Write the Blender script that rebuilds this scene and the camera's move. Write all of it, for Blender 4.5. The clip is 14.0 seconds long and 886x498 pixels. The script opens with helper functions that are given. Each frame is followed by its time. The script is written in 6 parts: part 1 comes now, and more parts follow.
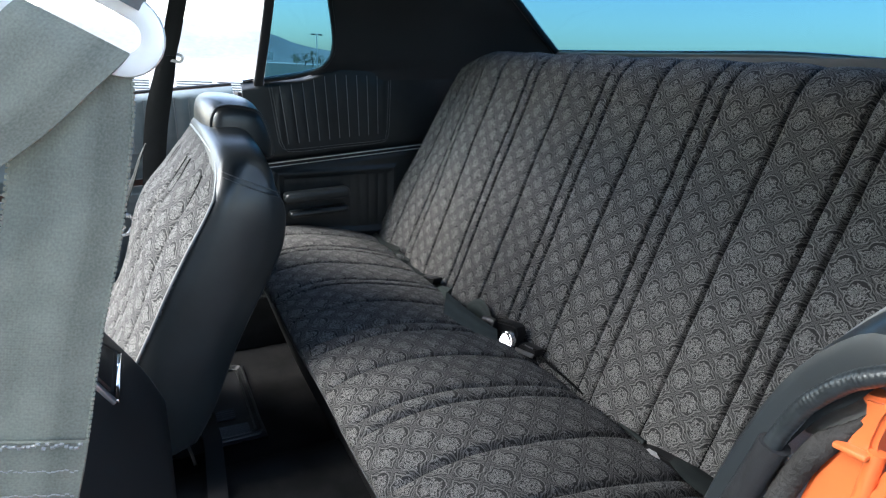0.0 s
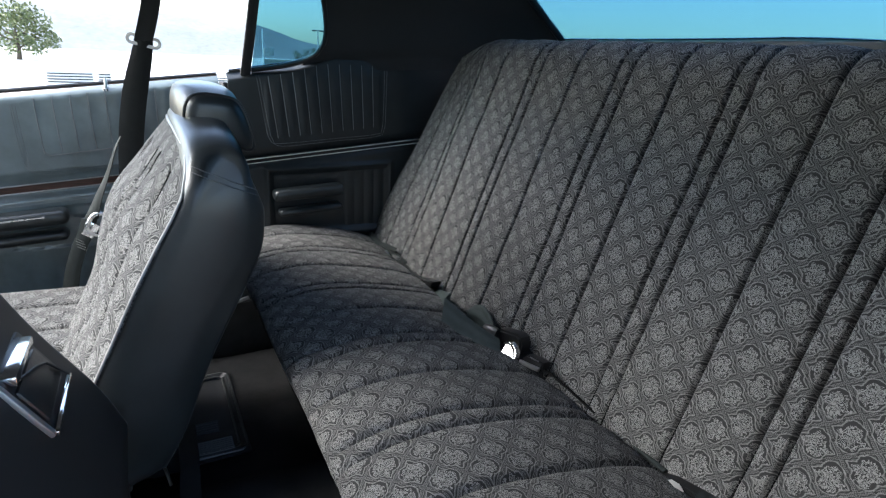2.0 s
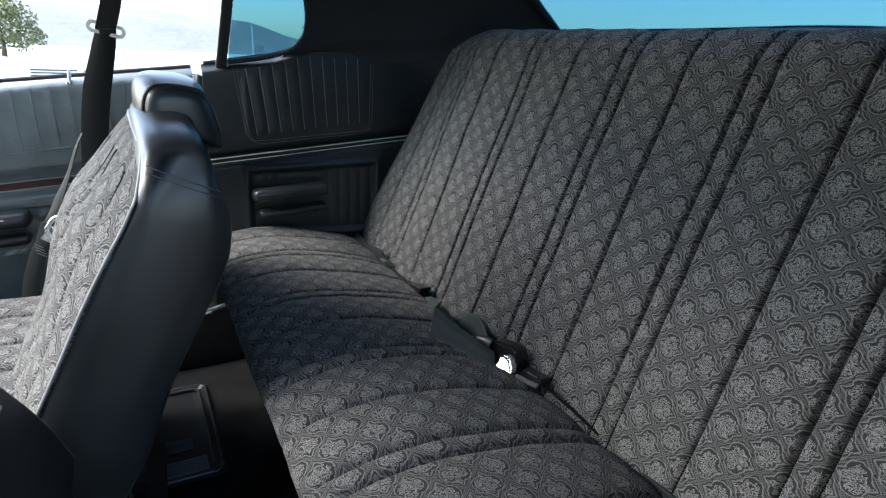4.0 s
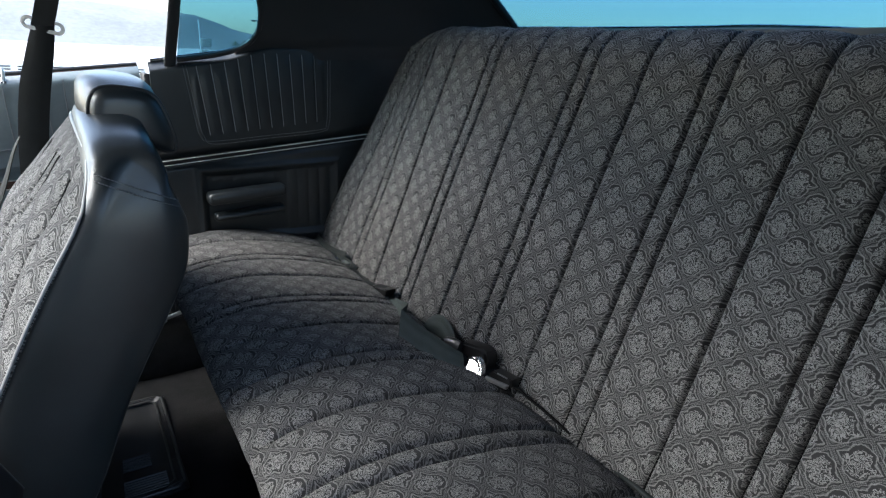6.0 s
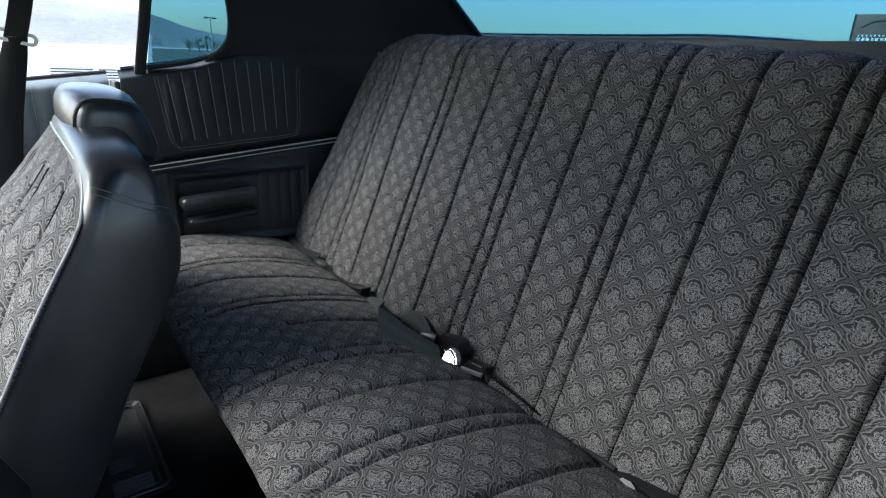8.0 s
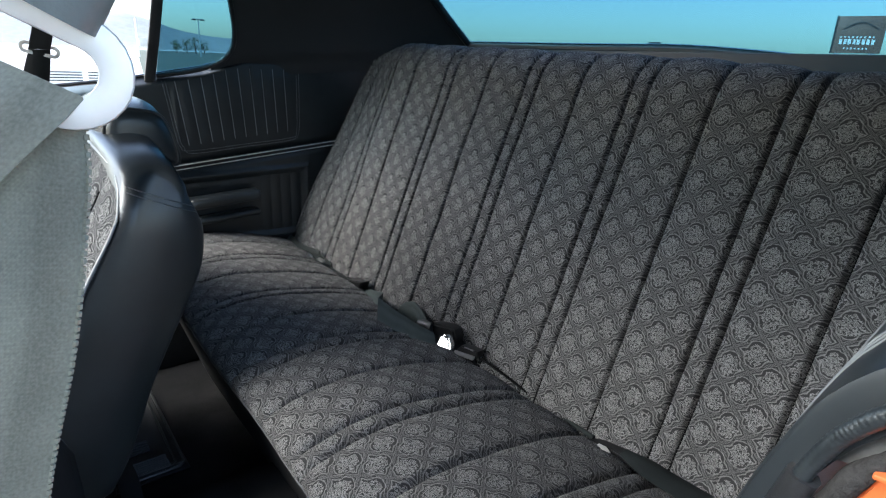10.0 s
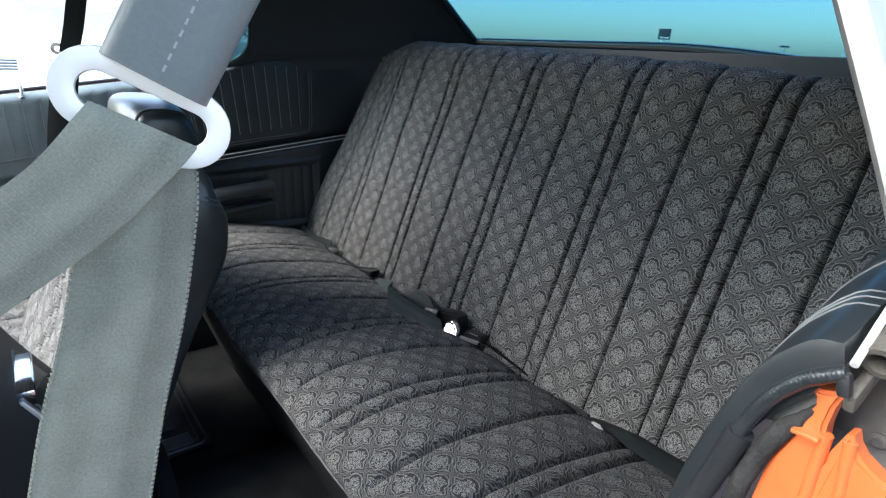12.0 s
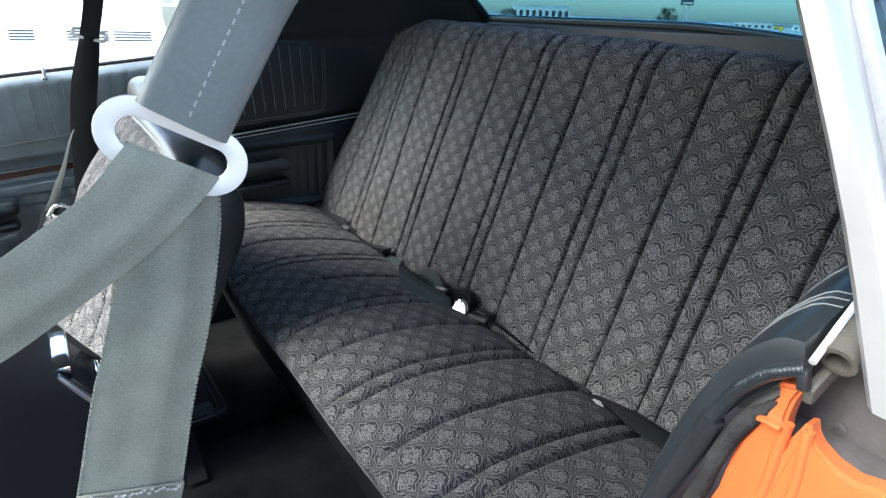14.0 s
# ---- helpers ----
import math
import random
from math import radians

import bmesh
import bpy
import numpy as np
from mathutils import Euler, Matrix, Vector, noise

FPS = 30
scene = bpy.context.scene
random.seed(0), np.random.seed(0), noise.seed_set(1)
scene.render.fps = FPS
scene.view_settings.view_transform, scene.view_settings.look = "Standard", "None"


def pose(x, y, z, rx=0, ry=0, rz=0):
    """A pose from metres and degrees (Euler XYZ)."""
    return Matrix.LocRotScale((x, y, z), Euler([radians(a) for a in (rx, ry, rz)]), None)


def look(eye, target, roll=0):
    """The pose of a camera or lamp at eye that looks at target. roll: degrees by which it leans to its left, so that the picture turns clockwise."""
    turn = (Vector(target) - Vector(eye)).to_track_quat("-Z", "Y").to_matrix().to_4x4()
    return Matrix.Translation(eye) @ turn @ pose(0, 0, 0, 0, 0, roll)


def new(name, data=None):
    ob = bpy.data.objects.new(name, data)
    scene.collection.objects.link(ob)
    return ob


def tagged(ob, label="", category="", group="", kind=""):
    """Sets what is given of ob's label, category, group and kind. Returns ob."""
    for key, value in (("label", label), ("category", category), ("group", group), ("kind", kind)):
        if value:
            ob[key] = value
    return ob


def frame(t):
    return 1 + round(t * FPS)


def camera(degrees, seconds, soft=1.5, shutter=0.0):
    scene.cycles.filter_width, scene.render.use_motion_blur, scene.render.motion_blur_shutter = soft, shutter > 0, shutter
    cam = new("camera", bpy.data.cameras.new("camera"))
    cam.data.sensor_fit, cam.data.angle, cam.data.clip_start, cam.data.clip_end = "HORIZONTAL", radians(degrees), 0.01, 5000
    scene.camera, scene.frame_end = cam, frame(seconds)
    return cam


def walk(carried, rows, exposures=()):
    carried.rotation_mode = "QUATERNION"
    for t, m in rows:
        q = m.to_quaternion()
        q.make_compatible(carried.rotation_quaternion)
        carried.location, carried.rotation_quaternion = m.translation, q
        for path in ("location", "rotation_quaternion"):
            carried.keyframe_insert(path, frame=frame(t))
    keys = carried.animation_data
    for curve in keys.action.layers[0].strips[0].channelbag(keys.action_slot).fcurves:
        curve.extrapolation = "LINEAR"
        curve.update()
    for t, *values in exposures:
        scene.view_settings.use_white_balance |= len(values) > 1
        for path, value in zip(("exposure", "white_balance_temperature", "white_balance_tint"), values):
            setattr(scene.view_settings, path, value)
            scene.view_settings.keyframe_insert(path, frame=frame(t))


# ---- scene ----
cam = camera(75.9, 14.0, soft=1.2)
PATH = [
    (0, (-0.28, -0.879, 0.825), (0.613, 0.807, 0.223), 2.6),
    (0.5, (-0.273, -0.861, 0.822), (0.621, 0.823, 0.22), 2.7),
    (1, (-0.262, -0.844, 0.818), (0.63, 0.841, 0.214), 2.7),
    (1.5, (-0.248, -0.825, 0.815), (0.64, 0.86, 0.204), 2.6),
    (2, (-0.235, -0.805, 0.808), (0.653, 0.879, 0.196), 2.7),
    (2.5, (-0.222, -0.785, 0.804), (0.666, 0.897, 0.186), 2.7),
    (3, (-0.21, -0.768, 0.798), (0.679, 0.912, 0.179), 2.7),
    (5.5, (-0.192, -0.718, 0.797), (0.806, 0.897, 0.171), 2.7),
    (6, (-0.199, -0.72, 0.803), (0.837, 0.871, 0.173), 2.7),
    (6.5, (-0.207, -0.726, 0.809), (0.859, 0.844, 0.177), 2.6),
    (7, (-0.221, -0.732, 0.814), (0.88, 0.814, 0.181), 2.6),
    (7.5, (-0.231, -0.742, 0.819), (0.892, 0.787, 0.185), 2.6),
    (8, (-0.243, -0.753, 0.822), (0.898, 0.763, 0.189), 2.5),
    (10.5, (-0.309, -0.833, 0.844), (0.859, 0.664, 0.216), 2.4),
    (11, (-0.318, -0.847, 0.852), (0.842, 0.653, 0.217), 2.2),
    (11.5, (-0.325, -0.854, 0.856), (0.827, 0.648, 0.211), 2.2),
    (12, (-0.33, -0.861, 0.86), (0.81, 0.642, 0.194), 2.3),
    (12.5, (-0.333, -0.867, 0.867), (0.79, 0.636, 0.174), 2.2),
    (13, (-0.334, -0.873, 0.876), (0.771, 0.629, 0.153), 2.1),
    (13.5, (-0.337, -0.878, 0.882), (0.757, 0.622, 0.138), 2.2),
    (14, (-0.335, -0.883, 0.887), (0.744, 0.618, 0.125), 2.1),
]
walk(cam, [(t, look(eye, target, roll)) for t, eye, target, roll in PATH],
     exposures=[(0, 2.42, 6500, 8), (2.0, 2.34, 6500, 8), (6.0, 2.20, 6500, 8), (8.0, 2.16, 6500, 8), (10.5, 2.40, 6500, 8), (14, 2.52, 6500, 8)])


# ---------------------------------------------------------------- camera exposure and light
world = bpy.data.worlds.new("sky")
scene.world = world
world.use_nodes = True
wn = world.node_tree
sky = wn.nodes.new("ShaderNodeTexSky")
sky.sky_type = "NISHITA"
sky.sun_disc = False
sky.sun_elevation = radians(44)
sky.sun_rotation = radians(-66)
sky.air_density, sky.dust_density, sky.ozone_density = 1.0, 1.6, 1.0
wn.nodes["Background"].inputs["Strength"].default_value = 0.14
wn.links.new(sky.outputs["Color"], wn.nodes["Background"].inputs["Color"])
sun_data = bpy.data.lights.new("sun", "SUN")
sun_data.energy, sun_data.angle, sun_data.color = 2.6, radians(56), (1.0, 0.99, 0.97)
sun = new("sun", sun_data)
# a wide soft sun behind thin cloud, ahead of the car
sun.matrix_world = look((-3.0, 1.34, 3.17), (0, 0, 0))

CY = -0.06          # the car's centre line


def mirror(y):
    return 2 * CY - y


# ---------------------------------------------------------------- materials
def nodes_of(name):
    m = bpy.data.materials.new(name)
    m.use_nodes = True
    t = m.node_tree
    return m, t, t.nodes["Principled BSDF"]


def add(t, kind, **values):
    n = t.nodes.new(kind)
    for key, value in values.items():
        n.inputs[int(key[1:]) if key[0] == "i" and key[1:].isdigit() else key].default_value = value
    return n


def coords(t, scale=1.0):
    g = t.nodes.new("ShaderNodeTexCoord")
    m = t.nodes.new("ShaderNodeMapping")
    m.inputs["Scale"].default_value = (scale, scale, scale)
    t.links.new(g.outputs["Object"], m.inputs["Vector"])
    return m.outputs["Vector"]


def ramp(t, fac, stops):
    r = t.nodes.new("ShaderNodeValToRGB")
    while len(r.color_ramp.elements) < len(stops):
        r.color_ramp.elements.new(0.5)
    for e, (p, c) in zip(r.color_ramp.elements, stops):
        e.position, e.color = p, (*c, 1)
    t.links.new(fac, r.inputs["Fac"])
    return r.outputs["Color"]


def scaled(c, k):
    return tuple(min(1.0, v * k) for v in c)


def surface(name, color, rough=0.5, metal=0.0, grain=400.0, bump=0.05, vary=0.25, big=6.0, rough_vary=0.1, coat=0.0, spec=0.5, sheen=0.0):
    """A surface with stains at a large and grain at a small scale."""
    m, t, b = nodes_of(name)
    v = coords(t)
    large = add(t, "ShaderNodeTexNoise", Scale=big, Detail=6.0, Roughness=0.6)
    small = add(t, "ShaderNodeTexNoise", Scale=grain, Detail=4.0, Roughness=0.6)
    for n in (large, small):
        t.links.new(v, n.inputs["Vector"])
    mix = t.nodes.new("ShaderNodeMath")
    mix.operation = "MULTIPLY_ADD"
    t.links.new(large.outputs["Fac"], mix.inputs[0])
    mix.inputs[1].default_value = 0.65
    half = t.nodes.new("ShaderNodeMath")
    half.operation = "MULTIPLY"
    half.inputs[1].default_value = 0.35
    t.links.new(small.outputs["Fac"], half.inputs[0])
    t.links.new(half.outputs[0], mix.inputs[2])
    t.links.new(ramp(t, mix.outputs[0], [(0.3, scaled(color, 1 - vary)), (0.7, scaled(color, 1 + vary))]), b.inputs["Base Color"])
    rr = t.nodes.new("ShaderNodeMapRange")
    rr.inputs["To Min"].default_value = max(0.02, rough - rough_vary)
    rr.inputs["To Max"].default_value = min(1.0, rough + rough_vary)
    t.links.new(large.outputs["Fac"], rr.inputs["Value"])
    t.links.new(rr.outputs[0], b.inputs["Roughness"])
    b.inputs["Metallic"].default_value = metal
    b.inputs["Coat Weight"].default_value = coat
    b.inputs["Specular IOR Level"].default_value = spec
    b.inputs["Sheen Weight"].default_value = sheen
    bp = add(t, "ShaderNodeBump", Strength=bump, Distance=0.002)
    t.links.new(small.outputs["Fac"], bp.inputs["Height"])
    t.links.new(bp.outputs["Normal"], b.inputs["Normal"])
    return m


def vinyl(name, color, rough=0.36, pores=700.0, bump=0.12, coat=0.6):
    """Grained vinyl: a net of fine pores, softly worn gloss."""
    m, t, b = nodes_of(name)
    v = coords(t)
    cell = t.nodes.new("ShaderNodeTexVoronoi")
    cell.feature = "DISTANCE_TO_EDGE"
    cell.inputs["Scale"].default_value = pores
    large = add(t, "ShaderNodeTexNoise", Scale=9.0, Detail=5.0, Roughness=0.6)
    fold = add(t, "ShaderNodeTexNoise", Scale=28.0, Detail=3.0, Roughness=0.5)
    for n in (cell, large, fold):
        t.links.new(v, n.inputs["Vector"])
    t.links.new(ramp(t, large.outputs["Fac"], [(0.3, scaled(color, 0.75)), (0.7, scaled(color, 1.3))]), b.inputs["Base Color"])
    rr = t.nodes.new("ShaderNodeMapRange")
    rr.inputs["To Min"].default_value, rr.inputs["To Max"].default_value = rough - 0.07, rough + 0.1
    t.links.new(large.outputs["Fac"], rr.inputs["Value"])
    t.links.new(rr.outputs[0], b.inputs["Roughness"])
    b.inputs["Coat Weight"].default_value = coat
    b.inputs["Coat Roughness"].default_value = max(0.12, rough - 0.1)
    h = t.nodes.new("ShaderNodeMath")
    h.operation = "MULTIPLY_ADD"
    t.links.new(fold.outputs["Fac"], h.inputs[0])
    h.inputs[1].default_value = 0.35
    cm = t.nodes.new("ShaderNodeMath")
    cm.operation = "MINIMUM"
    t.links.new(cell.outputs["Distance"], cm.inputs[0])
    cm.inputs[1].default_value = 0.2
    t.links.new(cm.outputs[0], h.inputs[2])
    bp = add(t, "ShaderNodeBump", Strength=bump, Distance=0.001)
    t.links.new(h.outputs[0], bp.inputs["Height"])
    t.links.new(bp.outputs["Normal"], b.inputs["Normal"])
    return m


class Net:
    """Short names for the arithmetic of a pattern."""

    def __init__(self, t):
        self.t = t

    def do(self, op, *args):
        n = self.t.nodes.new("ShaderNodeMath")
        n.operation = op
        for k, a in enumerate(args):
            if isinstance(a, (int, float)):
                n.inputs[k].default_value = a
            else:
                self.t.links.new(a, n.inputs[k])
        return n.outputs[0]

    def step(self, lo, hi, x):
        n = self.t.nodes.new("ShaderNodeMapRange")
        n.interpolation_type = "SMOOTHSTEP"
        self.t.links.new(x, n.inputs["Value"])
        for key, a in (("From Min", lo), ("From Max", hi)):
            if isinstance(a, (int, float)):
                n.inputs[key].default_value = a
            else:
                self.t.links.new(a, n.inputs[key])
        return n.outputs[0]


def brocade(name, dark=(0.036, 0.036, 0.037), light=(0.248, 0.245, 0.241), px=0.0496, py=0.0483):
    """Woven upholstery: staggered two-lobed medallions with pointed sides, dark crescents round their ends and a net of
    fine keys between them. It reads the cloth's own coordinates, in metres."""
    m, t, b = nodes_of(name)
    k = Net(t)
    uv = t.nodes.new("ShaderNodeUVMap")
    wob = add(t, "ShaderNodeTexNoise", Scale=170.0, Detail=2.0)
    t.links.new(uv.outputs["UV"], wob.inputs["Vector"])
    sep = t.nodes.new("ShaderNodeSeparateXYZ")
    t.links.new(uv.outputs["UV"], sep.inputs[0])
    wc = t.nodes.new("ShaderNodeSeparateColor")
    t.links.new(wob.outputs["Color"], wc.inputs[0])
    u = k.do("ADD", sep.outputs[0], k.do("MULTIPLY", k.do("SUBTRACT", wc.outputs[0], 0.5), 0.0038))
    w = k.do("ADD", sep.outputs[1], k.do("MULTIPLY", k.do("SUBTRACT", wc.outputs[1], 0.5), 0.0038))
    pu, pw = k.do("DIVIDE", u, px), k.do("DIVIDE", w, py)

    def local(off):
        a = k.do("SUBTRACT", k.do("FRACT", k.do("ADD", pu, off)), 0.5)
        c = k.do("SUBTRACT", k.do("FRACT", k.do("ADD", pw, off)), 0.5)
        return a, c, k.do("ADD", k.do("ABSOLUTE", a), k.do("ABSOLUTE", c))

    a1, c1, d1 = local(0.0)
    a2, c2, d2 = local(0.5)
    first = k.do("LESS_THAN", d1, d2)
    second = k.do("SUBTRACT", 1.0, first)

    def pick(p, q, size):
        return k.do("MULTIPLY", k.do("ADD", k.do("MULTIPLY", p, first), k.do("MULTIPLY", q, second)), size)

    def below(edge, soft, x):
        return k.do("SUBTRACT", 1.0, k.step(edge - soft, edge + soft, x))

    qa, qc = pick(a1, a2, px), pick(c1, c2, py)
    ac, cc = k.do("ABSOLUTE", qa), k.do("ABSOLUTE", qc)

    def lobes(half, off, tall, point, waist, shift=0.0):
        """Distance past a pair of round lobes joined by a pointed waist."""
        end = k.do("ABSOLUTE", k.do("ADD", qc, shift))
        e1 = k.do("DIVIDE", qa, half)
        e2 = k.do("DIVIDE", k.do("SUBTRACT", end, off), tall)
        round_ = k.do("MULTIPLY", k.do("SUBTRACT", k.do("SQRT", k.do("ADD", k.do("MULTIPLY", e1, e1), k.do("MULTIPLY", e2, e2))), 1.0), tall)
        spike = k.do("MULTIPLY", k.do("SUBTRACT", k.do("ADD", k.do("DIVIDE", ac, point), k.do("DIVIDE", end, waist)), 1.0), waist * 0.9)
        return k.do("MINIMUM", round_, spike)

    vor = t.nodes.new("ShaderNodeTexVoronoi")
    vor.inputs["Scale"].default_value = 215.0
    curl = add(t, "ShaderNodeTexNoise", Scale=190.0, Detail=1.0, Distortion=1.0)
    for n in (vor, curl):
        t.links.new(uv.outputs["UV"], n.inputs["Vector"])
    past = lobes(0.0106, 0.0064, 0.0096, 0.0178, 0.0120)
    core = k.do("ADD", lobes(0.0099, 0.0058, 0.0087, 0.0174, 0.0114, 0.0010), k.do("MULTIPLY", k.do("SUBTRACT", vor.outputs["Distance"], 0.35), 0.0046))
    inside = below(0.0, 0.0003, core)
    body = below(0.0, 0.0003, past)
    # outside: a pale outline, then a net of diamonds: two dark lines with short keys between them
    near = k.do("MINIMUM", d1, d2)
    step = k.do("MULTIPLY", k.do("SINE", k.do("MULTIPLY", k.do("SUBTRACT", qa, qc), 560.0)), 0.010)
    near = k.do("ADD", near, step)
    hoop = below(0.0006, 0.0002, k.do("ABSOLUTE", k.do("SUBTRACT", past, 0.0009)))
    line = below(0.018, 0.005, k.do("ABSOLUTE", k.do("SUBTRACT", near, 0.425)))
    bars = k.do("SINE", k.do("MULTIPLY", k.do("ADD", w, u), 1250.0))
    rods = k.do("SINE", k.do("MULTIPLY", k.do("SUBTRACT", w, u), 1250.0))
    keys = k.do("MULTIPLY", k.step(0.05, 0.35, k.do("ABSOLUTE", k.do("MULTIPLY", bars, rods))), k.step(0.452, 0.462, near))
    band = k.step(0.440, 0.452, near)
    ground = k.do("ADD", k.do("MULTIPLY_ADD", hoop, 0.36, 0.31), k.do("MULTIPLY", band, 0.28))
    dark_ = k.do("MAXIMUM", k.do("MULTIPLY", line, k.step(0.0006, 0.0016, past)), k.do("MULTIPLY", keys, 0.8))
    ground = k.do("MULTIPLY", ground, k.do("MULTIPLY_ADD", dark_, -0.90, 1.0))
    # a small dark leaf where two medallions meet
    la, lc = k.do("SUBTRACT", ac, px * 0.25), k.do("SUBTRACT", cc, py * 0.25)
    leaf = k.do("ADD", k.do("ABSOLUTE", k.do("ADD", la, lc)), k.do("MULTIPLY", k.do("ABSOLUTE", k.do("SUBTRACT", la, lc)), 0.6))
    outside = k.do("SUBTRACT", 1.0, body)
    ground = k.do("MULTIPLY", ground, k.do("MULTIPLY_ADD", below(0.0022, 0.0003, leaf), -0.9, 1.0))
    # florets: curled tendrils round a few dark eyes
    worms = k.step(-0.45, 0.25, k.do("SINE", k.do("MULTIPLY_ADD", curl.outputs["Fac"], 40.0, k.do("MULTIPLY", vor.outputs["Distance"], 7.0))))
    eyes = k.step(0.10, 0.20, vor.outputs["Distance"])
    floret = k.do("MULTIPLY_ADD", k.do("MULTIPLY", worms, k.do("MULTIPLY_ADD", eyes, 0.7, 0.3)), 0.86, 0.08)
    rim = k.do("MULTIPLY_ADD", below(0.0003, 0.0002, k.do("ABSOLUTE", core)), -0.15, 0.09)
    pat = k.do("ADD", k.do("MULTIPLY", floret, inside), k.do("MULTIPLY", rim, k.do("SUBTRACT", body, k.do("MULTIPLY", body, inside))))
    pat = k.do("ADD", pat, k.do("MULTIPLY", ground, outside))
    thread = t.nodes.new("ShaderNodeTexNoise")
    thread.inputs["Scale"].default_value = 1300.0
    t.links.new(uv.outputs["UV"], thread.inputs["Vector"])
    worn = add(t, "ShaderNodeTexNoise", Scale=5.0, Detail=4.0)
    t.links.new(uv.outputs["UV"], worn.inputs["Vector"])
    pat = k.do("MULTIPLY", pat, k.do("MULTIPLY_ADD", thread.outputs["Fac"], 0.9, 0.55))
    pat = k.do("MULTIPLY", pat, k.do("MULTIPLY_ADD", worn.outputs["Fac"], 0.5, 0.75))
    t.links.new(ramp(t, pat, [(0.10, dark), (0.90, light)]), b.inputs["Base Color"])
    b.inputs["Roughness"].default_value = 0.75
    b.inputs["Sheen Weight"].default_value = 0.03
    b.inputs["Specular IOR Level"].default_value = 0.12
    bp = add(t, "ShaderNodeBump", Strength=0.4, Distance=0.0007)
    t.links.new(k.do("ADD", pat, k.do("MULTIPLY", thread.outputs["Fac"], 0.35)), bp.inputs["Height"])
    t.links.new(bp.outputs["Normal"], b.inputs["Normal"])
    return m


def webbing(name, color):
    """Seat belt webbing: a fine twill in the belt's own coordinates."""
    m, t, b = nodes_of(name)
    k = Net(t)
    uv = t.nodes.new("ShaderNodeUVMap")
    sep = t.nodes.new("ShaderNodeSeparateXYZ")
    t.links.new(uv.outputs["UV"], sep.inputs[0])
    twill = k.do("MULTIPLY_ADD", k.do("SINE", k.do("MULTIPLY_ADD", sep.outputs[0], 5200.0, k.do("MULTIPLY", sep.outputs[1], 5200.0))), 0.5, 0.5)
    rows = k.do("MULTIPLY_ADD", k.do("SINE", k.do("MULTIPLY", sep.outputs[1], 5600.0)), 0.5, 0.5)
    lane = k.do("MULTIPLY_ADD", k.do("SINE", k.do("MULTIPLY_ADD", sep.outputs[0], 270.0, 1.4)), 0.5, 0.5)
    stain = add(t, "ShaderNodeTexNoise", Scale=45.0, Detail=5.0)
    fuzz = add(t, "ShaderNodeTexNoise", Scale=900.0, Detail=2.0)
    for n in (stain, fuzz):
        t.links.new(uv.outputs["UV"], n.inputs["Vector"])
    # the lane along one side of the belt is darker
    side_lane = k.do("MULTIPLY", k.step(0.0085, 0.0115, sep.outputs[0]), -0.13)
    tone = k.do("ADD", k.do("MULTIPLY", stain.outputs["Fac"], 0.55), k.do("ADD", k.do("MULTIPLY", k.step(0.0, 1.0, lane), 0.10), k.do("MULTIPLY", fuzz.outputs["Fac"], 0.6)))
    tone = k.do("ADD", tone, side_lane)
    t.links.new(ramp(t, tone, [(0.30, scaled(color, 0.62)), (0.92, scaled(color, 1.28))]), b.inputs["Base Color"])
    b.inputs["Roughness"].default_value = 0.62
    b.inputs["Specular IOR Level"].default_value = 0.2
    bp = add(t, "ShaderNodeBump", Strength=0.14, Distance=0.0006)
    t.links.new(k.do("ADD", k.do("MULTIPLY", twill, rows), k.do("MULTIPLY", fuzz.outputs["Fac"], 0.4)), bp.inputs["Height"])
    t.links.new(bp.outputs["Normal"], b.inputs["Normal"])
    return m


def tinted_glass(name, tint):
    """Thin tinted glass: clear through, glossy at a slant."""
    m = bpy.data.materials.new(name)
    m.use_nodes = True
    t = m.node_tree
    t.nodes.remove(t.nodes["Principled BSDF"])
    clear = t.nodes.new("ShaderNodeBsdfTransparent")
    clear.inputs["Color"].default_value = (*tint, 1)
    gloss = t.nodes.new("ShaderNodeBsdfGlossy")
    gloss.inputs["Roughness"].default_value = 0.03
    lw = t.nodes.new("ShaderNodeLayerWeight")
    k = Net(t)
    gl = k.do("MULTIPLY_ADD", k.do("POWER", lw.outputs["Facing"], 5.0), 0.5, 0.02)
    mix = t.nodes.new("ShaderNodeMixShader")
    t.links.new(gl, mix.inputs[0])
    t.links.new(clear.outputs[0], mix.inputs[1])
    t.links.new(gloss.outputs[0], mix.inputs[2])
    t.links.new(mix.outputs[0], t.nodes["Material Output"].inputs["Surface"])
    return m


def wood_grain(name):
    m, t, b = nodes_of(name)
    v = coords(t)
    mp = t.nodes.new("ShaderNodeMapping")
    mp.inputs["Scale"].default_value = (6.0, 60.0, 160.0)
    t.links.new(v, mp.inputs["Vector"])
    n = add(t, "ShaderNodeTexNoise", Scale=4.0, Detail=6.0, Distortion=0.8)
    t.links.new(mp.outputs[0], n.inputs["Vector"])
    t.links.new(ramp(t, n.outputs["Fac"], [(0.35, (0.018, 0.006, 0.004)), (0.65, (0.085, 0.028, 0.018))]), b.inputs["Base Color"])
    b.inputs["Roughness"].default_value = 0.3
    return m


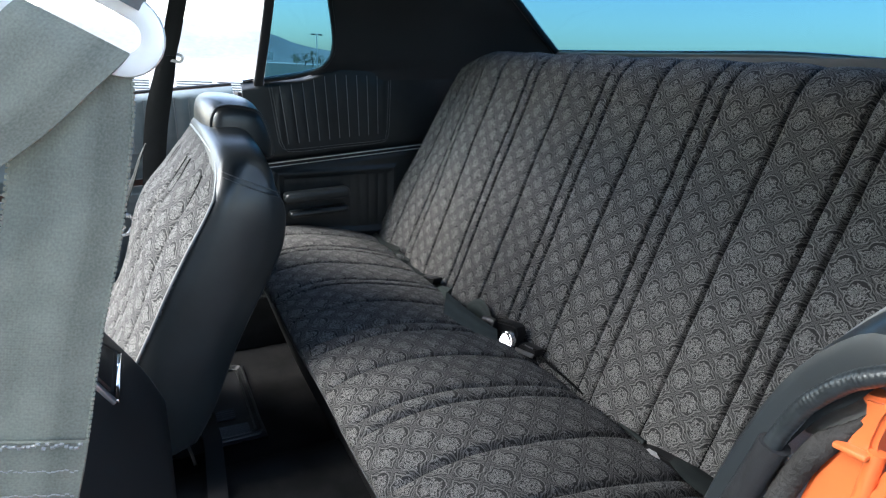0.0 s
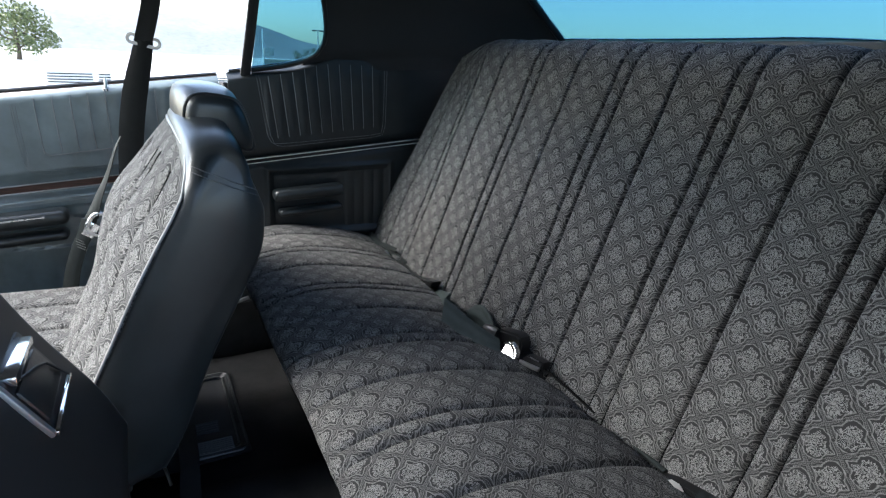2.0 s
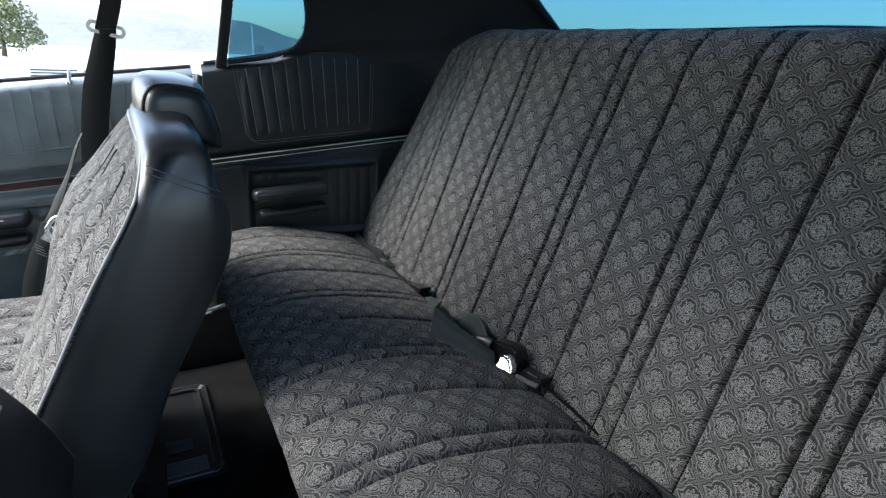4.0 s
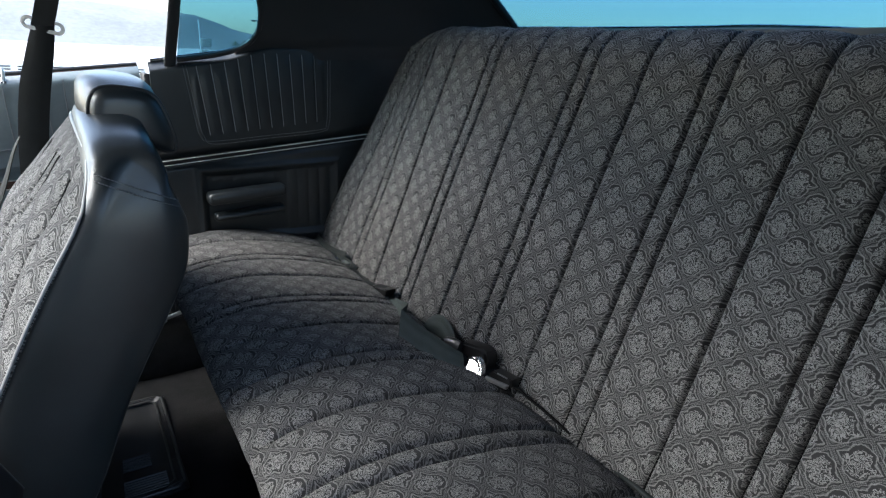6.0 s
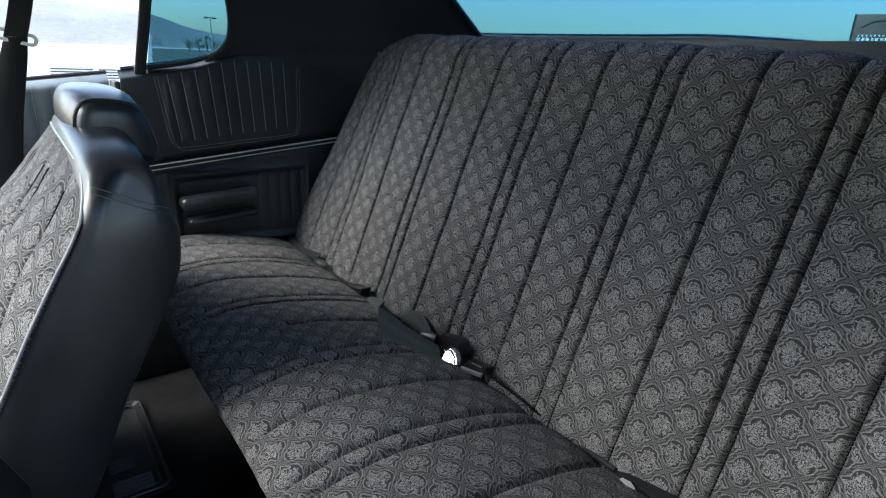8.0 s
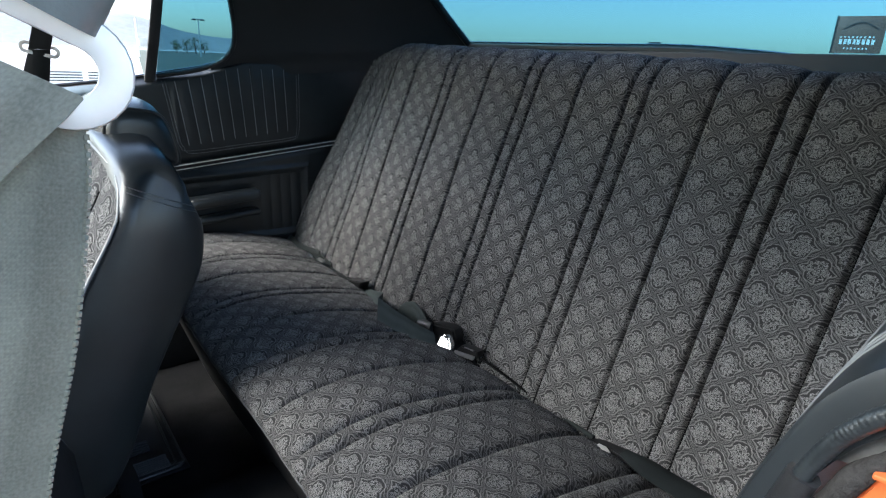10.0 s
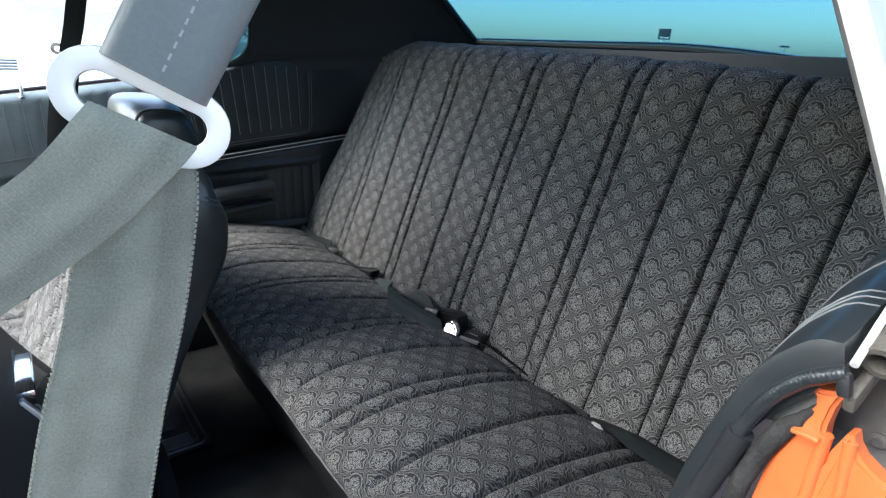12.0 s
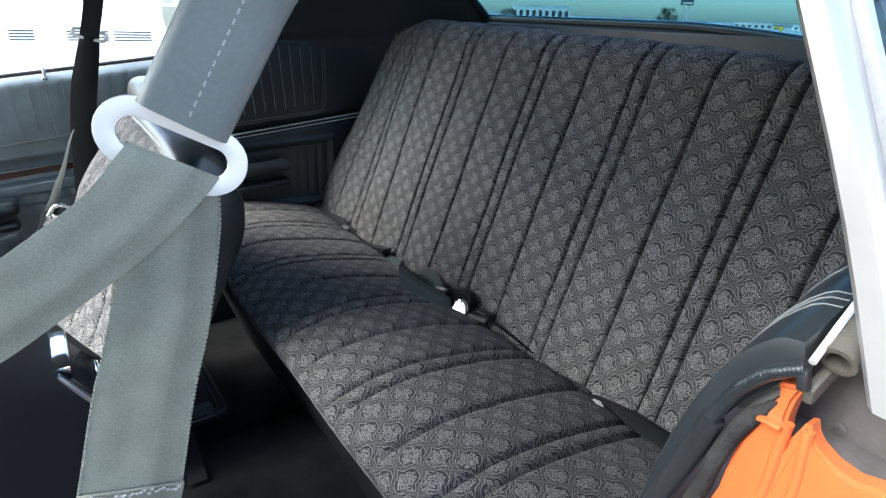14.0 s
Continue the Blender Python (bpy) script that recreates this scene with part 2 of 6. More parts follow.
FABRIC = brocade("patterned_upholstery")
VINYL = vinyl("black_vinyl", (0.020, 0.025, 0.028), rough=0.36, coat=0.45)
# black door vinyl, its sheen put into a raised base colour
VINYL_DOOR = vinyl("sheen_door_vinyl", (0.155, 0.20, 0.215), rough=0.30, coat=1.0)
# pale vinyl lines: the shine on pleats, stitches and creases put into colour
VINYL_SHINE = vinyl("highlight_pale_vinyl", (0.20, 0.215, 0.225), rough=0.3)
VINYL_RIM = vinyl("paler_rubber_rim", (0.06, 0.062, 0.062), rough=0.4)
VINYL_MATT = vinyl("black_matt_vinyl", (0.024, 0.025, 0.027), rough=0.55, pores=500.0, coat=0.0)
SILVER = surface("silver_paint", (0.50, 0.50, 0.495), rough=0.35, metal=0.5, vary=0.08, grain=90, bump=0.04)
PIPING = surface("grey_piping", (0.13, 0.135, 0.14), rough=0.28, vary=0.2)
# pale tone stands for the piping's highlight; also used for faint stitches
PIPING_PALE = surface("highlight_grey_piping", (0.32, 0.33, 0.335), rough=0.3, vary=0.15)
PIPING_DARK = surface("black_piping", (0.03, 0.032, 0.034), rough=0.35)
CARPET = surface("black_carpet", (0.028, 0.028, 0.0285), rough=0.95, grain=700, bump=0.9, vary=0.5, big=14, spec=0.1)
RUBBER = surface("black_rubber", (0.024, 0.025, 0.027), rough=0.36, grain=300, bump=0.15)
HEADLINER = surface("black_headliner", (0.038, 0.038, 0.040), rough=0.8, grain=900, bump=0.3)
CHROME = surface("chrome", (0.82, 0.83, 0.85), rough=0.10, metal=1.0, vary=0.06, bump=0.0, rough_vary=0.05)
SATIN = surface("satin_trim", (0.5, 0.5, 0.5), rough=0.38, metal=1.0, vary=0.1, grain=200, bump=0.03)
BUCKLE = surface("worn_bright_chrome", (0.94, 0.94, 0.95), rough=0.24, metal=1.0, vary=0.1, grain=150, bump=0.05)
STEEL = surface("brushed_steel", (0.72, 0.73, 0.74), rough=0.28, metal=1.0, vary=0.12, grain=200, bump=0.05)
# chrome's bright reflections put into a white, only part-metal base colour
WHITE_METAL = surface("glint_white_metal", (0.90, 0.89, 0.865), rough=0.34, metal=0.35, vary=0.08, grain=120, bump=0.03)
BELT_GREY = webbing("grey_green_webbing", (0.232, 0.242, 0.200))
BELT_FAR = webbing("black_webbing", (0.010, 0.012, 0.013))
BELT_DARK = webbing("dark_webbing", (0.022, 0.027, 0.027))
SLEEVE = surface("grey_plastic_sleeve", (0.128, 0.152, 0.152), rough=0.36, grain=500, bump=0.12, vary=0.2)
# seam thread kept near black so that it doubles as crease shade
THREAD_DARK = surface("black_thread", (0.008, 0.008, 0.0085), rough=0.9, grain=900, bump=0.5, spec=0.1)
THREAD = surface("pale_thread", (0.30, 0.31, 0.30), rough=0.8, grain=900, bump=0.6)
ORANGE = surface("orange_paint", (0.70, 0.155, 0.045), rough=0.33, vary=0.15, coat=0.5, grain=60, bump=0.03)
PRIMER = surface("grey_primer", (0.22, 0.22, 0.215), rough=0.7, vary=0.3, grain=150, bump=0.3)
CAVITY = surface("dusty_grey_metal", (0.115, 0.105, 0.098), rough=0.65, vary=0.35, grain=140, bump=0.25, big=20)
SEAL = surface("old_grey_rubber", (0.095, 0.09, 0.075), rough=0.7, vary=0.35, grain=200, bump=0.5)
FUZZ = surface("worn_grey_seal_cloth", (0.040, 0.039, 0.038), rough=0.95, grain=320, bump=1.0, vary=0.5, big=45, spec=0.15)
BELT_TEAL = webbing("grey_teal_webbing", (0.064, 0.080, 0.079))
WOOD = wood_grain("wood_grain_inlay")
GLASS = tinted_glass("tinted_glass", (0.275, 0.44, 0.51))
GLASS_CLEAR = tinted_glass("clear_glass", (0.90, 0.93, 0.93))
CONCRETE = surface("pale_concrete", (0.42, 0.42, 0.40), rough=0.85, grain=8, bump=0.3, vary=0.2, big=0.08)
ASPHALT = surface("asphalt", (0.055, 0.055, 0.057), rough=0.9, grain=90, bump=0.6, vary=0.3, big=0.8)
GRASS_FIELD = surface("dry_field", (0.05, 0.062, 0.045), rough=0.9, grain=4, vary=0.35, big=0.05)
# distance haze is put into this pale blue-grey base colour
HILL = surface("hazed_hill", (0.19, 0.205, 0.21), rough=0.95, grain=0.05, vary=0.3, big=0.004, bump=0.0)
# foliage in two tones: silhouette dark and overexposed pale put into the colour
LEAF_SILHOUETTE = surface("silhouette_leaves", (0.045, 0.058, 0.035), rough=0.7, grain=6, vary=0.45, big=1.2)
LEAF = surface("leaves", (0.12, 0.145, 0.06), rough=0.7, grain=6, vary=0.45, big=1.2)
BARK = surface("bark", (0.10, 0.08, 0.06), rough=0.9, grain=30, bump=0.6, vary=0.35)
GALV = surface("galvanised_steel", (0.45, 0.46, 0.47), rough=0.45, metal=0.7, vary=0.15)
BLACK_PLASTIC = surface("black_plastic", (0.012, 0.012, 0.013), rough=0.4)
DARK_PAINT = surface("dark_painted_metal", (0.035, 0.037, 0.04), rough=0.5)
SHADE_PLASTER = surface("shade_wall_plaster", (0.12, 0.118, 0.115), rough=0.85, grain=25, bump=0.4, vary=0.3, big=0.9)
WALL_PALE = surface("pale_stucco", (0.55, 0.53, 0.49), rough=0.85, grain=3, vary=0.15, big=0.2)
WALL_WHITE = surface("white_paint", (0.78, 0.78, 0.76), rough=0.6, grain=6, vary=0.06, big=0.5)
WINDOW_DARK = surface("dark_window", (0.03, 0.035, 0.04), rough=0.2)
SIGN_BROWN = surface("brown_sign", (0.19, 0.10, 0.075), rough=0.5, vary=0.12)
YELLOW = surface("yellow_paint", (0.70, 0.42, 0.03), rough=0.5)


# ---------------------------------------------------------------- mesh tools
def mesh_ob(name, bm, material, parent=None, label="", smooth=True):
    me = bpy.data.meshes.new(name)
    bm.normal_update()
    bm.to_mesh(me)
    bm.free()
    me.materials.append(material)
    if smooth:
        me.polygons.foreach_set("use_smooth", [True] * len(me.polygons))
        me.set_sharp_from_angle(angle=radians(42))
    ob = new(name, me)
    if parent:
        ob.parent = parent
        ob.matrix_parent_inverse = Matrix.Translation(-parent.location)
    if label:
        tagged(ob, label)
    return ob


def part(name, bm, material, parent, label="", smooth=True):
    return mesh_ob(name, bm, material, parent, label, smooth)


def thing(name, at, label, category, group="", kind=""):
    e = new(name)
    e.location = at
    e.empty_display_size = 0.05
    tagged(e, label, category, group, kind)
    return e


def smooth_line(points, steps=8):
    """Catmull-Rom through the points."""
    p = np.array(points, float)
    q = np.vstack([2 * p[0] - p[1], p, 2 * p[-1] - p[-2]])
    out = []
    for i in range(len(p) - 1):
        a, b, c, d = q[i : i + 4]
        for s in np.linspace(0, 1, steps, endpoint=False):
            out.append(0.5 * (2 * b + (c - a) * s + (2 * a - 5 * b + 4 * c - d) * s * s + (3 * b - a - 3 * c + d) * s**3))
    out.append(p[-1])
    return np.array(out)


def grid_normals(P):
    du, dv = np.gradient(P, axis=0), np.gradient(P, axis=1)
    n = np.cross(du, dv)
    return n / np.maximum(np.linalg.norm(n, axis=2, keepdims=True), 1e-9)


def solid_grid(P, thick, uv=None, flip=False):
    """A sheet of real thickness over a grid of places; uv: the cloth's coordinates."""
    P = np.asarray(P, float)
    n, m = P.shape[:2]
    N = grid_normals(P) * (-1 if flip else 1)
    back = P - N * thick
    bm = bmesh.new()
    lay = bm.loops.layers.uv.new("UVMap") if uv is not None else None
    A = [[bm.verts.new(P[i, j]) for j in range(m)] for i in range(n)]
    B = [[bm.verts.new(back[i, j]) for j in range(m)] for i in range(n)]

    def face(vs, ij):
        if flip:
            vs, ij = vs[::-1], ij[::-1]
        f = bm.faces.new(vs)
        if lay:
            for loop, (a, b) in zip(f.loops, ij):
                loop[lay].uv = uv[a, b]

    for i in range(n - 1):
        for j in range(m - 1):
            q = [(i, j), (i + 1, j), (i + 1, j + 1), (i, j + 1)]
            face([A[a][b] for a, b in q], q)
            face([B[a][b] for a, b in q[::-1]], q[::-1])
    for i in range(n - 1):
        for j, s in ((0, 1), (m - 1, -1)):
            q = [(i, j), (i + 1, j)][::s]
            face([B[q[0][0]][j], B[q[1][0]][j], A[q[1][0]][j], A[q[0][0]][j]], [q[0], q[1], q[1], q[0]])
    for j in range(m - 1):
        for i, s in ((0, -1), (n - 1, 1)):
            q = [(i, j), (i, j + 1)][::s]
            face([B[i][q[0][1]], B[i][q[1][1]], A[i][q[1][1]], A[i][q[0][1]]], [q[0], q[1], q[1], q[0]])
    return bm


def tube(bm, points, radius, sides=8, closed=False):
    """A round bead along a line."""
    p = [Vector(q) for q in points]
    n = len(p)
    rings = []
    up = Vector((0.31, 0.17, 0.93))
    for i in range(n):
        a = p[(i - 1) % n] if closed or i else p[i]
        b = p[(i + 1) % n] if closed or i < n - 1 else p[i]
        d = (b - a).normalized()
        s = d.cross(up).normalized()
        w = s.cross(d)
        r = radius[i] if isinstance(radius, (list, tuple)) else radius
        rings.append([bm.verts.new(p[i] + r * (math.cos(k * math.tau / sides) * s + math.sin(k * math.tau / sides) * w)) for k in range(sides)])
    for i in range(n if closed else n - 1):
        a, b = rings[i], rings[(i + 1) % n]
        for k in range(sides):
            bm.faces.new((a[k], a[(k + 1) % sides], b[(k + 1) % sides], b[k]))
    if not closed:
        bm.faces.new(rings[0][::-1])
        bm.faces.new(rings[-1])
    return bm


def bead(points, radius, sides=8, closed=False):
    bm = bmesh.new()
    tube(bm, points, radius, sides, closed)
    bmesh.ops.recalc_face_normals(bm, faces=bm.faces)
    return bm


def dashes(points, radius, step=0.0036, fill=0.62):
    """A row of stitches along a line."""
    p = np.array(points, float)
    arc = np.r_[0, np.cumsum(np.linalg.norm(np.diff(p, axis=0), axis=1))]
    bm = bmesh.new()
    for s in np.arange(0, arc[-1] - step, step):
        a, b = ([float(np.interp(q, arc, p[:, c])) for c in range(3)] for q in (s, s + step * fill))
        tube(bm, [a, b], radius, 5)
    bmesh.ops.recalc_face_normals(bm, faces=bm.faces)
    return bm


def block(size, bevel=0.004, segments=2, at=(0, 0, 0), turn=None):
    bm = bmesh.new()
    bmesh.ops.create_cube(bm, size=1.0, matrix=Matrix.Diagonal((*size, 1)))
    if bevel:
        bmesh.ops.bevel(bm, geom=bm.edges[:], offset=bevel, segments=segments, affect="EDGES", profile=0.5)
    bm.transform(Matrix.Translation(at) @ (turn if turn is not None else Matrix.Identity(4)))
    return bm


def plate(outline, axis, low, high, bevel=0.0):
    """A flat outline in the two other axes, raised from low to high along an axis."""
    bm = bmesh.new()

    def at(p, h):
        v = list(p)
        v.insert("xyz".index(axis), h)
        return v

    a = [bm.verts.new(at(p, low)) for p in outline]
    b = [bm.verts.new(at(p, high)) for p in outline]
    bm.faces.new(a[::-1])
    top = bm.faces.new(b)
    for i in range(len(a)):
        j = (i + 1) % len(a)
        bm.faces.new((a[i], a[j], b[j], b[i]))
    bmesh.ops.recalc_face_normals(bm, faces=bm.faces)
    if bevel:
        bmesh.ops.bevel(bm, geom=list(top.edges), offset=bevel, segments=2, affect="EDGES")
    return bm


def loft(rings, close=True):
    """A closed body through rings of equally many places."""
    bm = bmesh.new()
    R = [[bm.verts.new(q) for q in ring] for ring in rings]
    k = len(R[0])
    for a, b in zip(R, R[1:]):
        for i in range(k):
            bm.faces.new((a[i], a[(i + 1) % k], b[(i + 1) % k], b[i]))
    if close:
        bm.faces.new(R[0][::-1])
        bm.faces.new(R[-1])
    bmesh.ops.recalc_face_normals(bm, faces=bm.faces)
    return bm


def ribbon(points, sides, width, thick=0.0014, cup=0.0, lanes=5):
    """A belt: points along it, a sideways direction at each."""
    pts = np.array(points, float)
    sd = np.array(sides, float)
    sd /= np.linalg.norm(sd, axis=1, keepdims=True)
    along = np.r_[0, np.cumsum(np.linalg.norm(np.diff(pts, axis=0), axis=1))]
    tang = np.gradient(pts, axis=0)
    nrm = np.cross(tang, sd)
    nrm /= np.maximum(np.linalg.norm(nrm, axis=1, keepdims=True), 1e-9)
    s = np.linspace(-0.5, 0.5, lanes)
    w = np.broadcast_to(np.asarray(width, float), (len(pts),))
    P = pts[:, None] + sd[:, None] * (s[None, :, None] * w[:, None, None]) + nrm[:, None] * (cup * (1 - 4 * s**2))[None, :, None]
    uv = np.stack(np.broadcast_arrays(s[None, :] * 0.048, along[:, None]), -1)
    return solid_grid(P, thick, uv)


# ---------------------------------------------------------------- ground and distance
GROUND = -0.24


def ground():
    bm = bmesh.new()
    bmesh.ops.create_grid(bm, x_segments=24, y_segments=24, size=2500)
    bm.transform(Matrix.Translation((0, 0, GROUND)))
    tagged(mesh_ob("ground", bm, CONCRETE), "pale concrete forecourt running out to the horizon", "ground", kind="structure")


ground()


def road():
    """Unseen dark lane along the driver's side, added to cut ground bounce."""
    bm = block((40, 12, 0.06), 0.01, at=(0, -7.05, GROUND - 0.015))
    tagged(mesh_ob("road", bm, ASPHALT), "unseen dark asphalt lane, added to cut bounce light", "road", kind="structure")


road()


def away(heading, metres, z=GROUND):
    """A place at a compass heading from the car, turned from across towards the rear."""
    return Vector((metres * math.sin(radians(heading)), metres * math.cos(radians(heading)), z))


def field():
    bm = plate([tuple(away(h, d)[:2]) for h, d in ((10.2, 13), (20, 13), (34, 15), (34, 600), (20, 600), (10.2, 600))], "z", GROUND - 0.5, GROUND + 0.02)
    tagged(mesh_ob("field", bm, GRASS_FIELD, smooth=False), "dry green field beyond the forecourt", "field", kind="structure")


field()


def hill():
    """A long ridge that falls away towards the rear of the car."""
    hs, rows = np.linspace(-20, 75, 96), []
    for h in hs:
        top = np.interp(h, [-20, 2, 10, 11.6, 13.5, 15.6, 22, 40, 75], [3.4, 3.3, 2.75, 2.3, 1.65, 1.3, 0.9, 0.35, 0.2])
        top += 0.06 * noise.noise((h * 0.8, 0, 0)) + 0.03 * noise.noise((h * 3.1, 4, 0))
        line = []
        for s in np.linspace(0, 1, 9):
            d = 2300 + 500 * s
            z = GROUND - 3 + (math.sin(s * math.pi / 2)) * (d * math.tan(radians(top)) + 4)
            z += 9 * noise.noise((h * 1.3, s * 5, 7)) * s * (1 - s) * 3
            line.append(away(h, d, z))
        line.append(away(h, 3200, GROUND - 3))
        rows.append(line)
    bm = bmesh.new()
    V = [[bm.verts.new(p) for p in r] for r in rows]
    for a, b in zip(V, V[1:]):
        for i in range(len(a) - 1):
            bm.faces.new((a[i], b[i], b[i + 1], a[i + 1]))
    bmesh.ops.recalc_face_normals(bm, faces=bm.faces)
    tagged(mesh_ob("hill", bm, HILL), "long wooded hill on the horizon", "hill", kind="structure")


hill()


def tree(name, base, height, spread, seed, label, clumps=60, group="", leaves=None):
    rnd = random.Random(seed)
    top = thing(name, base, label, "tree", group)
    bm = bmesh.new()
    z0 = base.z
    tube(bm, [base, base + Vector((0.02 * height, 0, 0.2 * height)), base + Vector((0, 0.02 * height, 0.6 * height))], [0.05 * height, 0.035 * height, 0.012 * height], 7)
    for k in range(5):
        a = rnd.uniform(0, math.tau)
        st = base + Vector((0, 0, height * rnd.uniform(0.2, 0.45)))
        tube(bm, [st, st + Vector((math.cos(a) * spread * 0.6, math.sin(a) * spread * 0.6, height * 0.25))], [0.018 * height, 0.006 * height], 5)
    part("trunk", bm, BARK, top)
    vs, fs = [], []
    for k in range(clumps):
        a, r = rnd.uniform(0, math.tau), spread * math.sqrt(rnd.random())
        t = rnd.random()
        c = base + Vector((math.cos(a) * r * (1 - 0.45 * t), math.sin(a) * r * (1 - 0.45 * t), height * (0.22 + 0.74 * t)))
        for leaf in range(34):
            d = Vector((rnd.gauss(0, 1), rnd.gauss(0, 1), rnd.gauss(0, 0.8))).normalized() * spread * 0.24 * rnd.uniform(0.3, 1.0)
            s = spread * rnd.uniform(0.035, 0.07)
            e1 = Vector((rnd.gauss(0, 1), rnd.gauss(0, 1), rnd.gauss(0, 1))).normalized()
            e2 = e1.cross(Vector((rnd.gauss(0, 1), rnd.gauss(0, 1), rnd.gauss(0, 1)))).normalized()
            n = len(vs)
            vs += [c + d - e1 * s, c + d + e2 * s * 0.5, c + d + e1 * s, c + d - e2 * s * 0.5]
            fs.append((n, n + 1, n + 2, n + 3))
    me = bpy.data.meshes.new("crown")
    me.from_pydata([tuple(v) for v in vs], [], fs)
    me.materials.append(leaves or LEAF)
    ob = new("crown", me)
    ob.parent, ob.matrix_parent_inverse = top, Matrix.Translation(-top.location)
    return top


tree("tree", away(-8.6, 60), 4.2, 3.2, 1, "leafy green tree on the forecourt edge, painted pale for glare", 70)
tree("tree", away(55.2, 170), 4.6, 3.0, 2, "dense round green tree beside a tall sign, painted dark in silhouette", 60, "", LEAF_SILHOUETTE)
tree("tree", away(41.0, 210), 3.6, 3.4, 3, "low tree beside a pale building, painted dark in silhouette", 40, "", LEAF_SILHOUETTE)
for n, h in enumerate((13.3, 14.1, 14.8, 15.5, 18.5, 20.3, 21.8, 23.5)):
    tree("tree", away(h, 260), 4.6 + (n * 37 % 5) * 0.4, 2.6, 10 + n, "dark tree in a distant row", 30, "row of distant trees")


def flood_lamp(base, height, label):
    top = thing("flood_lamp", base, label, "lamp post", "lamp posts")
    part("pole", bead([base, base + Vector((0, 0, height))], [0.16, 0.10], 10), GALV, top)
    part("crossarm", block((1.9, 0.12, 0.12), 0.02, at=base + Vector((0, 0, height))), GALV, top)
    for s in (-0.75, 0.75):
        part("lamp_head", block((0.75, 0.45, 0.22), 0.05, at=base + Vector((s, 0, height - 0.12))), DARK_PAINT, top)


flood_lamp(away(15.2, 120), 6.6, "tall lamp post with two dark heads on a crossarm")
flood_lamp(away(66.3, 95), 3.2, "small dark lamp on a thin post")


def flag_post():
    base = away(10.25, 90)
    top = thing("white_post", base, "tall slim white post in the field", "post")
    part("post", bead([base, base + Vector((0, 0, 4.9))], 0.10, 10), WALL_WHITE, top)
    part("frame_box", block((1.3, 0.3, 1.1), 0.03, at=away(10.75, 90, GROUND + 1.9)), WALL_PALE, top, "pale open box beside the post")


flag_post()


def sign_tower():
    base = away(56.6, 160)
    top = thing("tower_sign", base, "square dark sign board on two slim legs", "sign")
    for s in (-0.6, 0.6):
        part("leg", bead([base + Vector((s, -s * 0.6, 0)), base + Vector((s, -s * 0.6, 5.6))], 0.13, 8), GALV, top)
    part("board", block((2.9, 0.4, 2.5), 0.05, at=base + Vector((0, 0, 6.5)), turn=pose(0, 0, 0, 0, 0, -56.6)), DARK_PAINT, top)
    part("panel", block((2.2, 0.1, 0.4), 0.0, at=base + Vector((-0.2, -0.24, 5.7)), turn=pose(0, 0, 0, 0, 0, -56.6)), WALL_PALE, top, "pale strip of writing")


sign_tower()


def brown_sign():
    """The entrance sign: its words are plain bars, its emblem a plain arched line."""
    left = Vector((24.1, 8.1, GROUND))
    turn = pose(0, 0, 0, 0, 0, -71.5)
    top = thing("entrance_sign", left, "brown entrance sign with pale lettering on two slim posts", "sign")
    m = Matrix.Translation(left) @ turn

    def place(x, y, z):
        return m @ Vector((x, y, z))

    def box(name, size, x, y, z, material, label="", bevel=0.0):
        part(name, block(size, bevel, at=place(x, y, z), turn=turn), material, top, label)

    box("board", (1.46, 0.16, 1.23), 0.74, 0, 2.54, SIGN_BROWN, bevel=0.02)
    box("edge_strip", (0.05, 0.20, 1.25), 0.0, 0, 2.54, DARK_PAINT)
    for x in (0.16, 1.24):
        box("post", (0.18, 0.12, 1.95), x, 0.02, 0.975, GALV)
    x = 0.24
    for w in (0.14, 0.13, 0.15, 0.12, 0.15, 0.14, 0.14, 0.15):
        box("bar", (w * 0.66, 0.02, 0.17), x, -0.09, 2.30, WALL_WHITE, "pale bar of the large word")
        x += w * 0.98
    for k in range(9):
        box("bar", (0.055, 0.02, 0.055), 0.22 + k * 0.12, -0.09, 2.46, WALL_WHITE, "small pale bar")
    for k in range(7):
        box("bar", (0.05, 0.02, 0.06), 0.38 + k * 0.11, -0.09, 2.08, WALL_WHITE, "small pale bar")
    arc = [place(0.25 + 1.0 * s, -0.09, 2.72 + 0.22 * math.sin(s * math.pi)) for s in np.linspace(0, 1, 9)]
    part("emblem", bead(arc, 0.018, 6), DARK_PAINT, top, "plain dark arched line")


brown_sign()


def far_building(heading, metres, w, d, h, label, rows=1, cols=6):
    base = away(heading, metres)
    turn = pose(0, 0, 0, 0, 0, -heading)
    top = thing("building", base, label, "building", "distant buildings")
    m = Matrix.Translation(base) @ turn
    part("wall", block((w, d, h), 0.05, at=m @ Vector((0, 0, h / 2)), turn=turn), WALL_PALE, top)
    part("roof", block((w * 1.02, d * 1.02, 0.3), 0.03, at=m @ Vector((0, 0, h + 0.1)), turn=turn), GALV, top)
    for r in range(rows):
        for c in range(cols):
            x = (c + 0.5) / cols * w - w / 2
            part("window", block((w / cols * 0.5, 0.1, h / rows * 0.4), 0.0, at=m @ Vector((x, -d / 2 - 0.03, h * (r + 0.55) / rows)), turn=turn), WINDOW_DARK, top)


far_building(44.0, 220, 20, 10, 4.9, "long low pale building behind dark trees", 1, 9)
far_building(47.5, 260, 10, 10, 2.2, "low pale shed beside the long building", 1, 5)
far_building(59.5, 230, 9, 8, 1.7, "low pale distant shed", 1, 5)
far_building(62.0, 240, 12, 8, 2.0, "low white distant hall", 1, 6)
